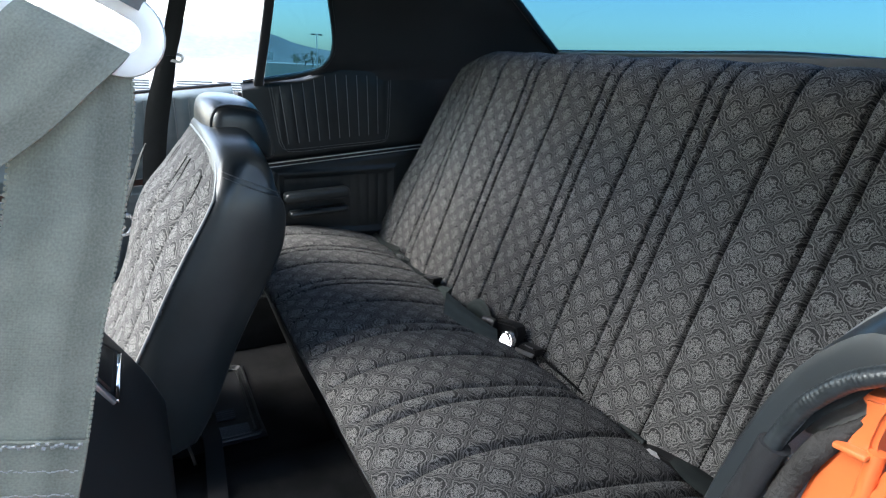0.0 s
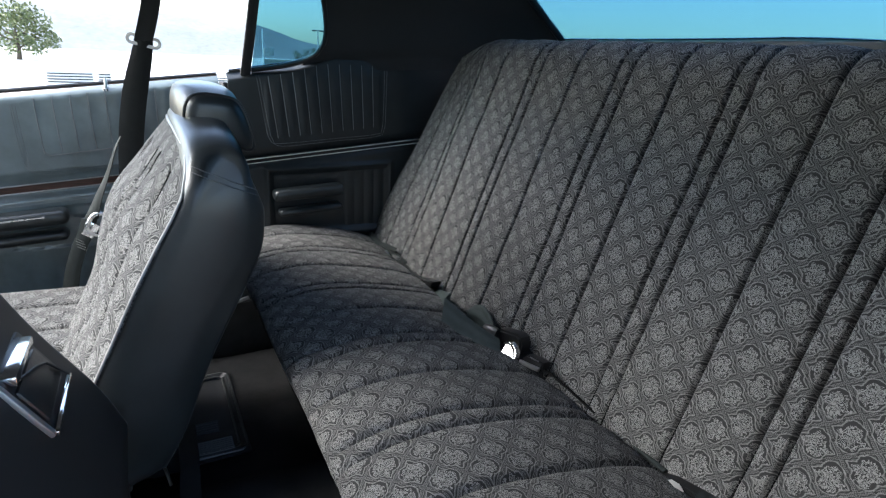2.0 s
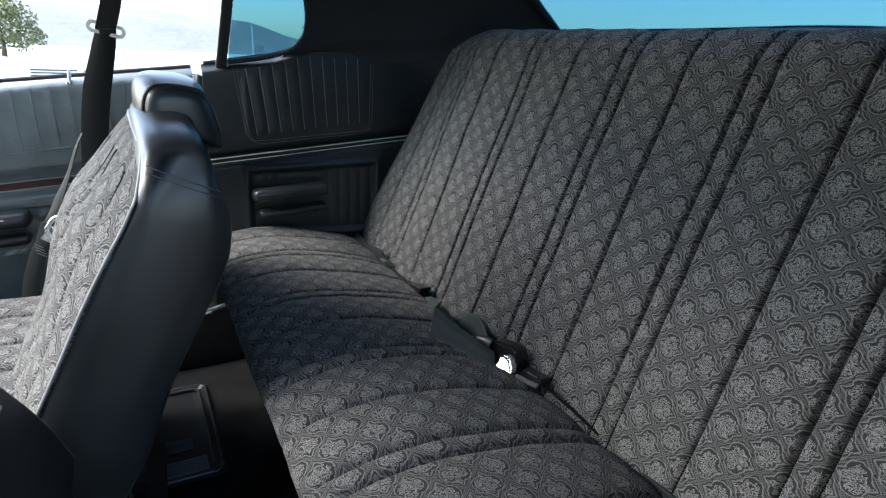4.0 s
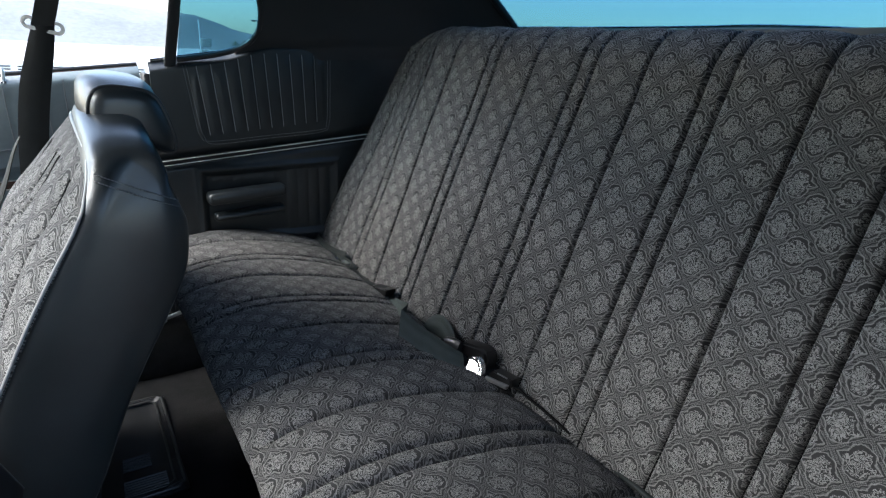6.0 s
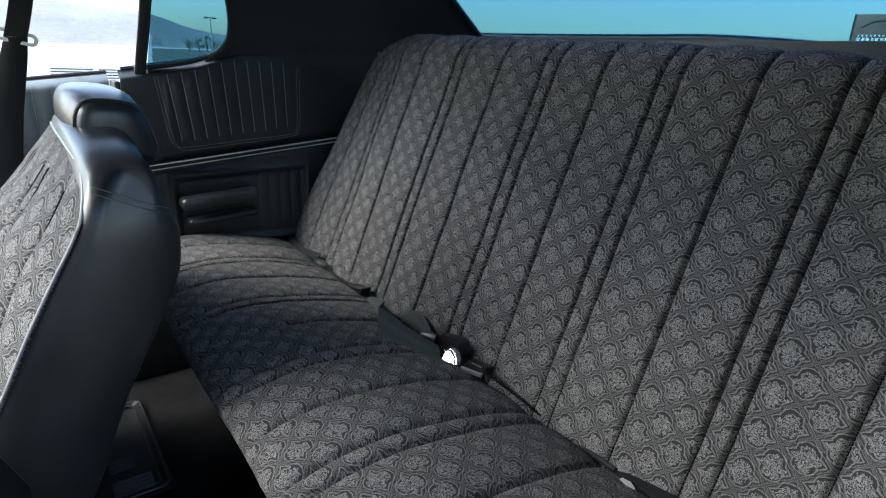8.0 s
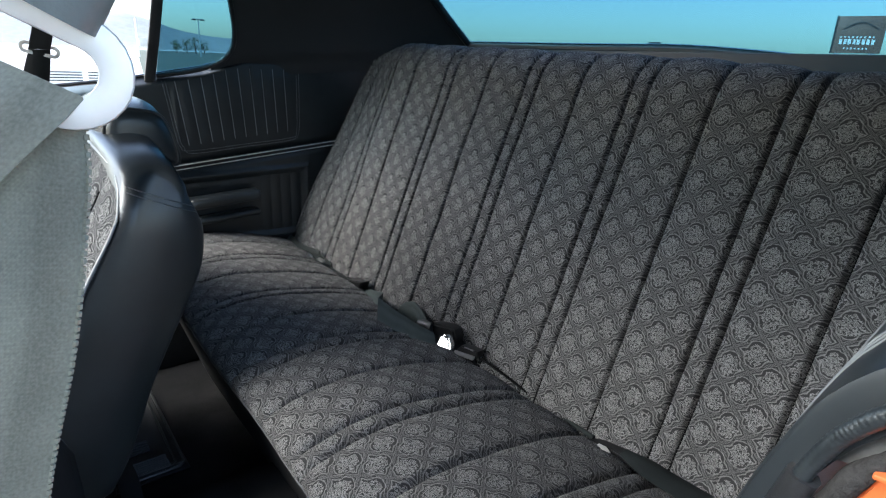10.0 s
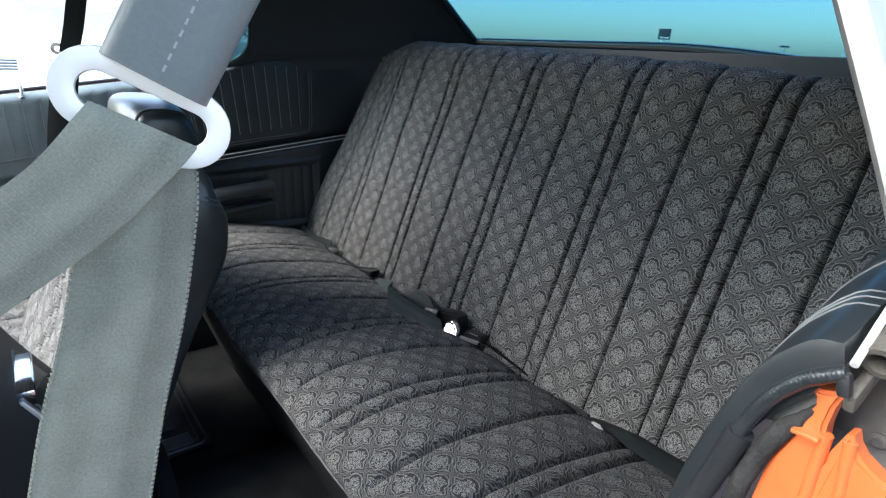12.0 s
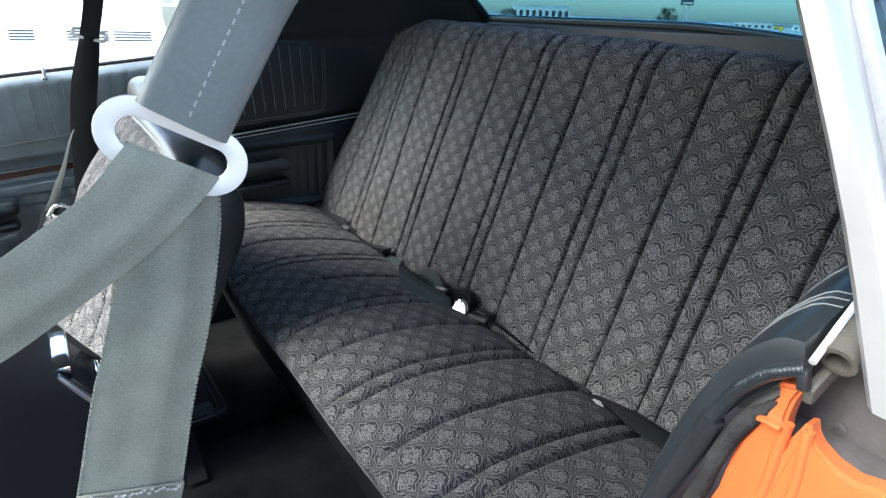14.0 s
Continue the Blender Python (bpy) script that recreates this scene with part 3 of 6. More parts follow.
far_building(66.0, 250, 9, 8, 1.6, "low grey distant hall", 1, 5)


def parked_van(heading, metres, material, label, size=(4.4, 1.8, 1.5)):
    base = away(heading, metres)
    turn = pose(0, 0, 0, 0, 0, -heading + 10)
    m = Matrix.Translation(base) @ turn
    top = thing("parked_van", base, label, "van", "parked vehicles")
    w, d, h = size
    part("body", block((w, d, h * 0.55), 0.12, at=m @ Vector((0, 0, 0.3 + h * 0.27)), turn=turn), material, top)
    part("cab", block((w * 0.6, d * 0.92, h * 0.5), 0.2, at=m @ Vector((-0.1 * w, 0, 0.3 + h * 0.72)), turn=turn), material, top)
    part("window", block((w * 0.52, d * 0.94, h * 0.24), 0.02, at=m @ Vector((-0.1 * w, 0, 0.3 + h * 0.76)), turn=turn), WINDOW_DARK, top)
    for x in (-0.3, 0.3):
        for y in (-0.45, 0.45):
            c = m @ Vector((x * w, y * d, 0.32))
            ax = (turn.to_3x3() @ Vector((0, 1, 0))) * 0.1
            part("wheel", bead([c - ax, c + ax], 0.32, 14), RUBBER, top)


for h, d, mt, lb in ((60.6, 250, WALL_WHITE, "white van far across the forecourt"), (62.6, 270, WALL_PALE, "pale van far across the forecourt"), (63.9, 330, YELLOW, "yellow van far across the forecourt"), (65.4, 250, WALL_WHITE, "white van in the far parking row"), (57.9, 260, GALV, "grey van in the far parking row")):
    parked_van(h, d, mt, lb)


def bollard(heading, metres):
    base = away(heading, metres)
    top = thing("bollard", base, "short yellow bollard on the open ground", "bollard", "yellow bollards")
    part("shaft", bead([base, base + Vector((0, 0, 1.0))], 0.14, 12), YELLOW, top)
    part("cap", bead([base + Vector((0, 0, 1.0)), base + Vector((0, 0, 1.1))], [0.15, 0.06], 12), YELLOW, top)


for a, b in ((22.6, 48), (60.0, 88), (64.4, 92)):
    bollard(a, b)


def slat_barrier(h0, h1):
    """A low white barrier with four dark slots."""
    a, b = away(h0, 13.5), away(h1, 13.5)
    top = thing("slatted_barrier", a, "low white barrier with dark horizontal slots", "barrier", "slatted barriers")
    mid, run = (a + b) / 2, (b - a)
    turn = Matrix.Rotation(math.atan2(run.y, run.x), 4, "Z")
    part("panel", block((run.length, 0.08, 0.62), 0.01, at=mid + Vector((0, 0, 0.36)), turn=turn), WALL_WHITE, top)
    side = Vector((run.y, -run.x, 0)).normalized() * 0.045
    for k in range(4):
        part("slot", block((run.length * 0.92, 0.02, 0.022), 0.0, at=mid + side + Vector((0, 0, 0.40 + k * 0.055)), turn=turn), DARK_PAINT, top)


for a, b in ((-8.2, -4.6), (-4.3, -3.3), (-2.2, -0.3), (1.8, 5.2), (5.4, 8.6)):
    slat_barrier(a, b)

# ---------------------------------------------------------------- the car's shell
FLOOR = 0.05


def floor_pan():
    """Carpet: two wells and the tunnel hump between them, rising to the seat riser at the rear."""
    xs, ys = np.linspace(-1.6, 0.34, 80), np.linspace(-0.80, 0.68, 90)
    P = np.zeros((len(xs), len(ys), 3))
    for i, x in enumerate(xs):
        for j, y in enumerate(ys):
            hump = 0.105 * math.exp(-(((y - CY) / 0.145) ** 4))
            z = FLOOR + hump + 0.004 * noise.noise((x * 9, y * 9, 0))
            z += 0.20 * max(0.0, min(1.0, (x - 0.10) / 0.12)) ** 2
            P[i, j] = (x, y, z)
    tagged(mesh_ob("floor", solid_grid(P, 0.02), CARPET), "black carpet over the floor pan and tunnel", "carpet", kind="structure")


floor_pan()


def roof():
    """Headliner: a shallow dome between the screens, with the outer skin above it."""
    xs, ys = np.linspace(-0.66, 0.46, 30), np.linspace(mirror(0.50), 0.50, 24)
    P = np.zeros((len(xs), len(ys), 3))
    for i, x in enumerate(xs):
        for j, y in enumerate(ys):
            t = (y - CY) / 0.56
            P[i, j] = (x, y, 1.13 - 0.035 * t * t - 0.05 * max(0, (x - 0.1) / 0.36) ** 2 - 0.05 * max(0, (-0.34 - x) / 0.35) ** 2)
    tagged(mesh_ob("ceiling", solid_grid(P, 0.03), HEADLINER), "black headliner under the roof", "headliner", kind="structure")
    Q = P + np.array((0, 0, 0.045))
    Q[:, 0, 2] -= 0.06
    Q[:, -1, 2] -= 0.06
    Q[:, 0, 1] -= 0.03
    Q[:, -1, 1] += 0.03
    tagged(mesh_ob("roof", solid_grid(Q, 0.012, flip=True), ORANGE), "orange steel roof skin", "car roof", kind="structure")


roof()

# rear edge of the quarter window and side edge of the rear window, from the sill up to the roof
QUARTER_REAR = [(0.10, 0.657, 0.775), (0.128, 0.650, 0.803), (0.157, 0.629, 0.825), (0.170, 0.609, 0.865), (0.165, 0.592, 0.90), (0.158, 0.578, 0.926), (0.149, 0.567, 0.949), (0.13, 0.53, 1.03), (0.12, 0.50, 1.09)]
SCREEN_SIDE = [(0.80, 0.50, 0.82), (0.79, 0.49, 0.85), (0.770, 0.474, 0.881), (0.735, 0.466, 0.905), (0.70, 0.457, 0.927), (0.66, 0.447, 0.954), (0.62, 0.434, 0.979), (0.52, 0.41, 1.045), (0.45, 0.395, 1.09)]


def sail_panel(flip):
    """The wide rear pillar between quarter window and rear window."""
    a, b = smooth_line(QUARTER_REAR, 5), smooth_line(SCREEN_SIDE, 5)
    rows = []
    for s in np.linspace(0, 1, 22):
        q = a * (1 - s) + b * s
        q[:, 1] += 0.05 * math.sin(s * math.pi) * (1 - s * 0.5)
        rows.append(q)
    P = np.array(rows)
    if flip:
        P[:, :, 1] = 2 * CY - P[:, :, 1]
    ob = mesh_ob("wall_rear_pillar", solid_grid(P, 0.012, flip=flip), HEADLINER)
    tagged(ob, "black padded rear roof pillar", "pillar", kind="structure")


sail_panel(False)
sail_panel(True)


def rear_window():
    zs = 0.881
    top = thing("rear_window", (0.77, CY, zs), "wide blue-tinted rear window in a thin black seal", "window", kind="structure")
    s = smooth_line(SCREEN_SIDE[2:], 4)
    rows = []
    for x, y, z in s:
        half = y - CY
        line = []
        for k in np.linspace(-1, 1, 21):
            bow = 0.12 * (1 - k * k)
            drop = 0.046 * max(0.0, -k) ** 1.5 * min(1.0, max(0, (1.0 - z) / 0.1))
            line.append((x + bow, CY + k * half, z - drop))
        rows.append(line)
    P = np.array(rows)
    pane = part("pane", solid_grid(P, 0.004), GLASS, top, "blue-tinted curved glass")
    edge = list(P[0]) + [tuple(p) for p in P[1:, -1]] + [tuple(p) for p in P[-1, ::-1]] + [tuple(p) for p in P[:0:-1, 0]]
    part("seal", bead(edge, 0.009, 8, True), RUBBER, top, "black rubber seal")
    rim = [tuple(np.array(p) + (-0.004, 0, 0.009)) for p in P[0]]
    part("bright_edge", bead(rim, 0.0022, 6), CHROME, top, "thin bright edge strip")


rear_window()


def package_shelf():
    xs, ys = np.linspace(0.56, 0.93, 16), np.linspace(mirror(0.62), 0.62, 30)
    P = np.zeros((16, 30, 3))
    for i, x in enumerate(xs):
        for j, y in enumerate(ys):
            k = min(1.0, max(-1.0, (y - CY) / 0.534))
            end = 0.785 + 0.12 * (1 - k * k)
            xx = 0.56 + (end - 0.56) * i / 15
            lip = 0.876 - 0.046 * max(0.0, -k) ** 1.5
            P[i, j] = (xx, y, lip - 0.040 * (1 - (i / 15) ** 3))
    tagged(mesh_ob("package_shelf", solid_grid(P, 0.015, flip=False), VINYL_MATT), "black parcel shelf below the rear window", "shelf", kind="structure")


package_shelf()


def boot_and_walls():
    """Plain walls that close the body where the lens never looks."""
    bm = block((0.02, 1.5, 0.9), 0.004, at=(0.72, CY, 0.42))
    tagged(mesh_ob("wall_boot", bm, HEADLINER), "black bulkhead behind the rear seat", "bulkhead", kind="structure")
    bm = block((0.04, 1.55, 0.72), 0.004, at=(-1.45, CY, 0.36))
    tagged(mesh_ob("wall_front", bm, HEADLINER), "black bulkhead ahead of the front seats", "bulkhead", kind="structure")
    bm = block((0.30, 1.46, 0.24), 0.06, 3, at=(-1.28, CY, 0.60))
    tagged(mesh_ob("dashboard", bm, VINYL_MATT), "black padded dashboard below the windscreen", "dashboard")
    for y, nm in ((0.80, "wall_passenger_side"), (mirror(0.80) - 0.06, "wall_driver_side")):
        bm = block((0.86, 0.03, 0.86), 0.004, at=(0.46, y, 0.33))
        tagged(mesh_ob(nm, bm, ORANGE), "orange outer body side", "body side", kind="structure")
    bm = block((1.45, 0.03, 0.74), 0.01, at=(-0.75, 0.80, 0.22))
    tagged(mesh_ob("door_skin", bm, ORANGE), "orange outer skin of the passenger door", "door", kind="structure")
    for y in (0.76, mirror(0.76)):
        bm = block((1.5, 0.10, 0.12), 0.02, at=(-0.7, y, 0.02))
        tagged(mesh_ob("sill", bm, RUBBER), "black ribbed door sill", "sill", kind="structure")
    # windscreen frame and its glass
    top = thing("windscreen", (-1.4, CY, 0.75), "sloping clear windscreen", "window", kind="structure")
    P = np.zeros((8, 16, 3))
    for i, s in enumerate(np.linspace(0, 1, 8)):
        for j, k in enumerate(np.linspace(-1, 1, 16)):
            P[i, j] = (-1.40 + 0.74 * s - 0.08 * (1 - k * k), CY + k * (0.68 - 0.16 * s), 0.74 + 0.32 * s)
    pane = part("pane", solid_grid(P, 0.004), GLASS_CLEAR, top)
    pane.visible_shadow = False
    for k in (0, -1):
        part("frame", bead([tuple(p) for p in P[:, k]], 0.03, 8), HEADLINER, top)
    # the unseen near rail sits farther out to block sun on the bench
    for y in (0.525, mirror(0.54)):
        bm = bead([(-0.67, y, 1.06), (-0.36, y, 1.09), (0.12, y, 1.08)], 0.028, 8)
        tagged(mesh_ob("trim_roof_rail", bm, HEADLINER), "black padded roof rail over the door", "trim", kind="structure")


boot_and_walls()


def shading_wall():
    """Unseen wall added on the driver's side to keep light off the bench."""
    bm = block((9, 0.3, 4.0), 0.02, at=(-5.45, -1.75, GROUND + 2.0))
    tagged(mesh_ob("wall_shade_added", bm, SHADE_PLASTER), "plain dark unseen wall, added to shade the rear bench", "wall", kind="structure")


shading_wall()

# ---------------------------------------------------------------- rear bench
PAIRS = [-0.737, -0.508, -0.279, -0.052, 0.192, 0.432, 0.668]
SINGLES = [-0.622, -0.398, -0.163, 0.070, 0.324, 0.556]
SEAMS = sorted([p - 0.0155 for p in PAIRS] + [p + 0.0155 for p in PAIRS] + SINGLES)
FAR = 0.70          # the bench's far end


def channel(y, seams, height, crease, width=0.0042):
    """How far the padding stands out at y: a pillow between two seams, a tight crease on each."""
    lo = max((s for s in seams if s <= y), default=seams[0] - 0.1)
    hi = min((s for s in seams if s > y), default=seams[-1] + 0.1)
    w = hi - lo
    t = (y - lo) / w
    pillow = height * min(1.0, w / 0.09) * (1 - abs(2 * t - 1) ** 2.6)
    near = min(y - lo, hi - y)
    return pillow - crease * math.exp(-((near / width) ** 2))


def columns(lo, hi, seams, step):
    ys = set(np.round(np.arange(lo, hi + 1e-6, step), 4))
    for s in seams:
        for d in (-0.0085, -0.0055, -0.0034, -0.0017, 0, 0.0017, 0.0034, 0.0055, 0.0085):
            if lo < s + d < hi:
                ys.add(round(s + d, 4))
    ys |= {lo, hi}
    out = [sorted(ys)[0]]
    for y in sorted(ys)[1:]:
        if y - out[-1] > 0.0012:
            out.append(y)
    return np.array(out)


def pucker(y, along):
    """Stitches pull small gathers into the cloth beside each seam."""
    s = min(SEAMS, key=lambda q: abs(q - y))
    return 0.0009 * noise.noise((along * 85, s * 40, 2)) * math.exp(-((abs(y - s) / 0.008) ** 2))


def rear_seat():
    top = thing("rear_bench_seat", (0.15, CY, FLOOR), "wide rear bench in dark grey floral brocade with channelled seams", "seat")
    # backrest: leaning face, rounded crown, tapered shoulders
    prof = smooth_line([(0.272, 0.285), (0.289, 0.305), (0.300, 0.330), (0.354, 0.47), (0.408, 0.61), (0.447, 0.71), (0.479, 0.792), (0.494, 0.828), (0.514, 0.852), (0.540, 0.864), (0.572, 0.862), (0.60, 0.848), (0.615, 0.82)], 11)
    arc = np.r_[0, np.cumsum(np.linalg.norm(np.diff(prof, axis=0), axis=1))]
    ys = columns(mirror(0.655), FAR, SEAMS, 0.0105)
    zk = [0.28, 0.37, 0.45, 0.525, 0.605, 0.68, 0.754, 0.808, 0.835, 0.856, 0.87]
    ek = [0.700, 0.694, 0.672, 0.648, 0.622, 0.598, 0.574, 0.552, 0.522, 0.482, 0.46]
    tan = np.gradient(prof, axis=0)
    nrm = np.stack([-tan[:, 1], tan[:, 0]], 1)
    nrm /= np.linalg.norm(nrm, axis=1, keepdims=True)
    P, uv = np.zeros((len(prof), len(ys), 3)), np.zeros((len(prof), len(ys), 2))
    for i, (x, z) in enumerate(prof):
        crown = max(0.0, i / (len(prof) - 1) - 0.55) / 0.45
        edge = np.interp(z, zk, ek) if i < len(prof) * 0.75 else 0.48
        for j, y in enumerate(ys):
            near = y < CY
            half = np.interp(z, [0.37, 0.77], [0.708, 0.72]) if near else edge - CY
            full = 0.715 if near else FAR - CY
            u = (y - CY) / full
            yy = y if abs(u) < 0.6 else CY + math.copysign(0.6 * full + (abs(u) - 0.6) / 0.4 * (half - 0.6 * full), u)
            gap = half - abs(yy - CY)
            r = 0.045
            roll = r - math.sqrt(max(0.0, r * r - (r - min(gap, r)) ** 2))
            fade = min(1.0, max(0.35, (z - 0.30) / 0.18))
            d = channel(y, SEAMS, 0.0046, 0.0140, 0.0024) * fade - roll + pucker(y, arc[i])
            d += 0.0035 * noise.noise((x * 4, y * 5, z * 6)) + 0.0012 * noise.noise((x * 40, y * 40, z * 22))
            P[i, j] = (x + nrm[i, 0] * d, yy, z + nrm[i, 1] * d + (0.020 * (yy - 0.15) + 0.016 * min(0.0, yy - CY)) * min(1.0, max(0, (z - 0.33) / 0.5)))
            uv[i, j] = (y, arc[i])
    part("backrest", solid_grid(P, 0.02, uv, flip=False), FABRIC, top)

    def sew(lo, hi, seams):
        """Black stitches in each crease; their black also paints the crease's shade."""
        for s in seams:
            j = int(np.argmin(np.abs(ys - s)))
            if 2 < j < len(ys) - 3:
                line = [P[i, j] + np.array((nrm[i, 0], 0, nrm[i, 1])) * 0.0012 for i in range(lo, hi)]
                part("seam", dashes(line, 0.0013, 0.0055, 0.8), THREAD_DARK, top)

    sew(20, len(prof) - 30, SEAMS)

    # cushion: crowned, front edge rolled down to the piping, rounded far and near corners
    cprof = smooth_line([(-0.076, 0.345), (-0.086, 0.360), (-0.080, 0.374), (-0.058, 0.386), (-0.01, 0.396), (0.045, 0.399), (0.10, 0.394), (0.15, 0.386), (0.20, 0.374), (0.25, 0.358), (0.285, 0.342), (0.31, 0.318), (0.32, 0.29)], 9)
    carc = np.r_[0, np.cumsum(np.linalg.norm(np.diff(cprof, axis=0), axis=1))]
    ys = columns(mirror(0.655), FAR, SEAMS, 0.0105)
    P, uv = np.zeros((len(cprof), len(ys), 3)), np.zeros((len(cprof), len(ys), 2))
    tan = np.gradient(cprof, axis=0)
    nrm = np.stack([-tan[:, 1], tan[:, 0]], 1)
    nrm /= np.linalg.norm(nrm, axis=1, keepdims=True)
    for i, (x, z) in enumerate(cprof):
        f = 1 - i / (len(cprof) - 1)
        for j, y in enumerate(ys):
            gap = min(FAR - y, y - mirror(0.655))
            r = 0.06
            roll = r - math.sqrt(max(0.0, r * r - (r - min(gap, r)) ** 2))
            corner = 0.16
            back = (corner - math.sqrt(max(0.0, corner**2 - (corner - min(gap, corner)) ** 2))) * 0.55
            front = max(0.0, (0.30 - x) / 0.38)
            ends = min(1.0, max(0.0, (carc[i] - 0.01) / 0.07))
            far = min(1.0, max(0.0, (y + 0.25) / 0.4))
            d = channel(y, SEAMS, 0.0034 + 0.0014 * far, 0.0080 + 0.0030 * far, 0.0044 - 0.0016 * far) * ends + pucker(y, carc[i])
            d += 0.004 * noise.noise((x * 5, y * 5, 3)) + 0.0014 * noise.noise((x * 26, y * 40, 9))
            sag = -0.006 * math.exp(-(((y + 0.36) / 0.16) ** 2) - ((x - 0.13) / 0.12) ** 2) - 0.006 * math.exp(-(((y - 0.30) / 0.16) ** 2) - ((x - 0.13) / 0.12) ** 2)
            P[i, j] = (x + nrm[i, 0] * d + back * front, y, z + nrm[i, 1] * d - roll * (0.55 + 0.2 * f) + sag)
            uv[i, j] = (y + 0.03, carc[i] + 0.02)
    part("cushion", solid_grid(P, 0.02, uv, flip=False), FABRIC, top)
    sew(26, len(cprof) - 20, [s for s in SEAMS if s > -0.2])
    rim = [tuple(P[0, j] + np.array((-0.002, 0, -0.002))) for j in range(0, len(ys), 2)]
    part("front_piping", bead(rim, 0.0028, 8), PIPING, top, "thin grey piping along the front edge")
    # valance under the piping
    V = np.zeros((6, len(rim), 3))
    for j, p in enumerate(rim):
        for i, s in enumerate(np.linspace(0, 1, 6)):
            V[i, j] = (p[0] + 0.004 + 0.10 * s, p[1], p[2] + (FLOOR - 0.01 - p[2]) * s)
    part("valance", solid_grid(V, 0.012, flip=True), VINYL_MATT, top, "black vinyl valance below the cushion")


rear_seat()


# ---------------------------------------------------------------- front seats
SEAT_FRONT = [(-0.385, 0.27), (-0.36, 0.335), (-0.321, 0.416), (-0.297, 0.464), (-0.268, 0.523), (-0.237, 0.580), (-0.213, 0.622), (-0.188, 0.675)]
SEAT_REAR = [(-0.1215, 0.672), (-0.1195, 0.655), (-0.111, 0.632), (-0.107, 0.612), (-0.113, 0.565), (-0.139, 0.508), (-0.166, 0.457), (-0.193, 0.40), (-0.226, 0.315), (-0.256, 0.262)]
HEAD = [(-0.184, 0.708), (-0.182, 0.732), (-0.174, 0.748), (-0.158, 0.7535), (-0.130, 0.751), (-0.111, 0.744), (-0.0995, 0.725), (-0.0925, 0.702), (-0.0895, 0.684), (-0.094, 0.671), (-0.116, 0.676), (-0.145, 0.685), (-0.172, 0.692), (-0.181, 0.698)]
Y0, Y1 = -0.058, 0.50


def seat_stations(y0, y1):
    w = y1 - y0
    return [(y0 - 0.0087, 0.60), (y0 - 0.0073, 0.42), (y0 - 0.005, 0.22), (y0 - 0.002, 0.09), (y0 + 0.001, 0.03), (y0 + 0.005, 0.006), (y0 + 0.012, 0.0)] + [(y0 + w * s, 0.0) for s in (0.055, 0.08, 0.12, 0.2, 0.3, 0.4, 0.5, 0.6, 0.7, 0.8, 0.88, 0.92, 0.945)] + [(y1 - 0.012, 0.0), (y1 - 0.005, 0.006), (y1 - 0.001, 0.03), (y1 + 0.002, 0.09), (y1 + 0.005, 0.22), (y1 + 0.0073, 0.42), (y1 + 0.0087, 0.60)]


def shoulder(y, z):
    """The back narrows to round corners at its top."""
    v = min(0.985, max(0.0, (z - 0.622) / 0.080))
    mid, half = (Y0 + Y1) / 2, (Y1 - Y0) / 2
    return mid + (y - mid) * (1 - 0.052 * (1 - math.sqrt(1 - v * v)) / half)


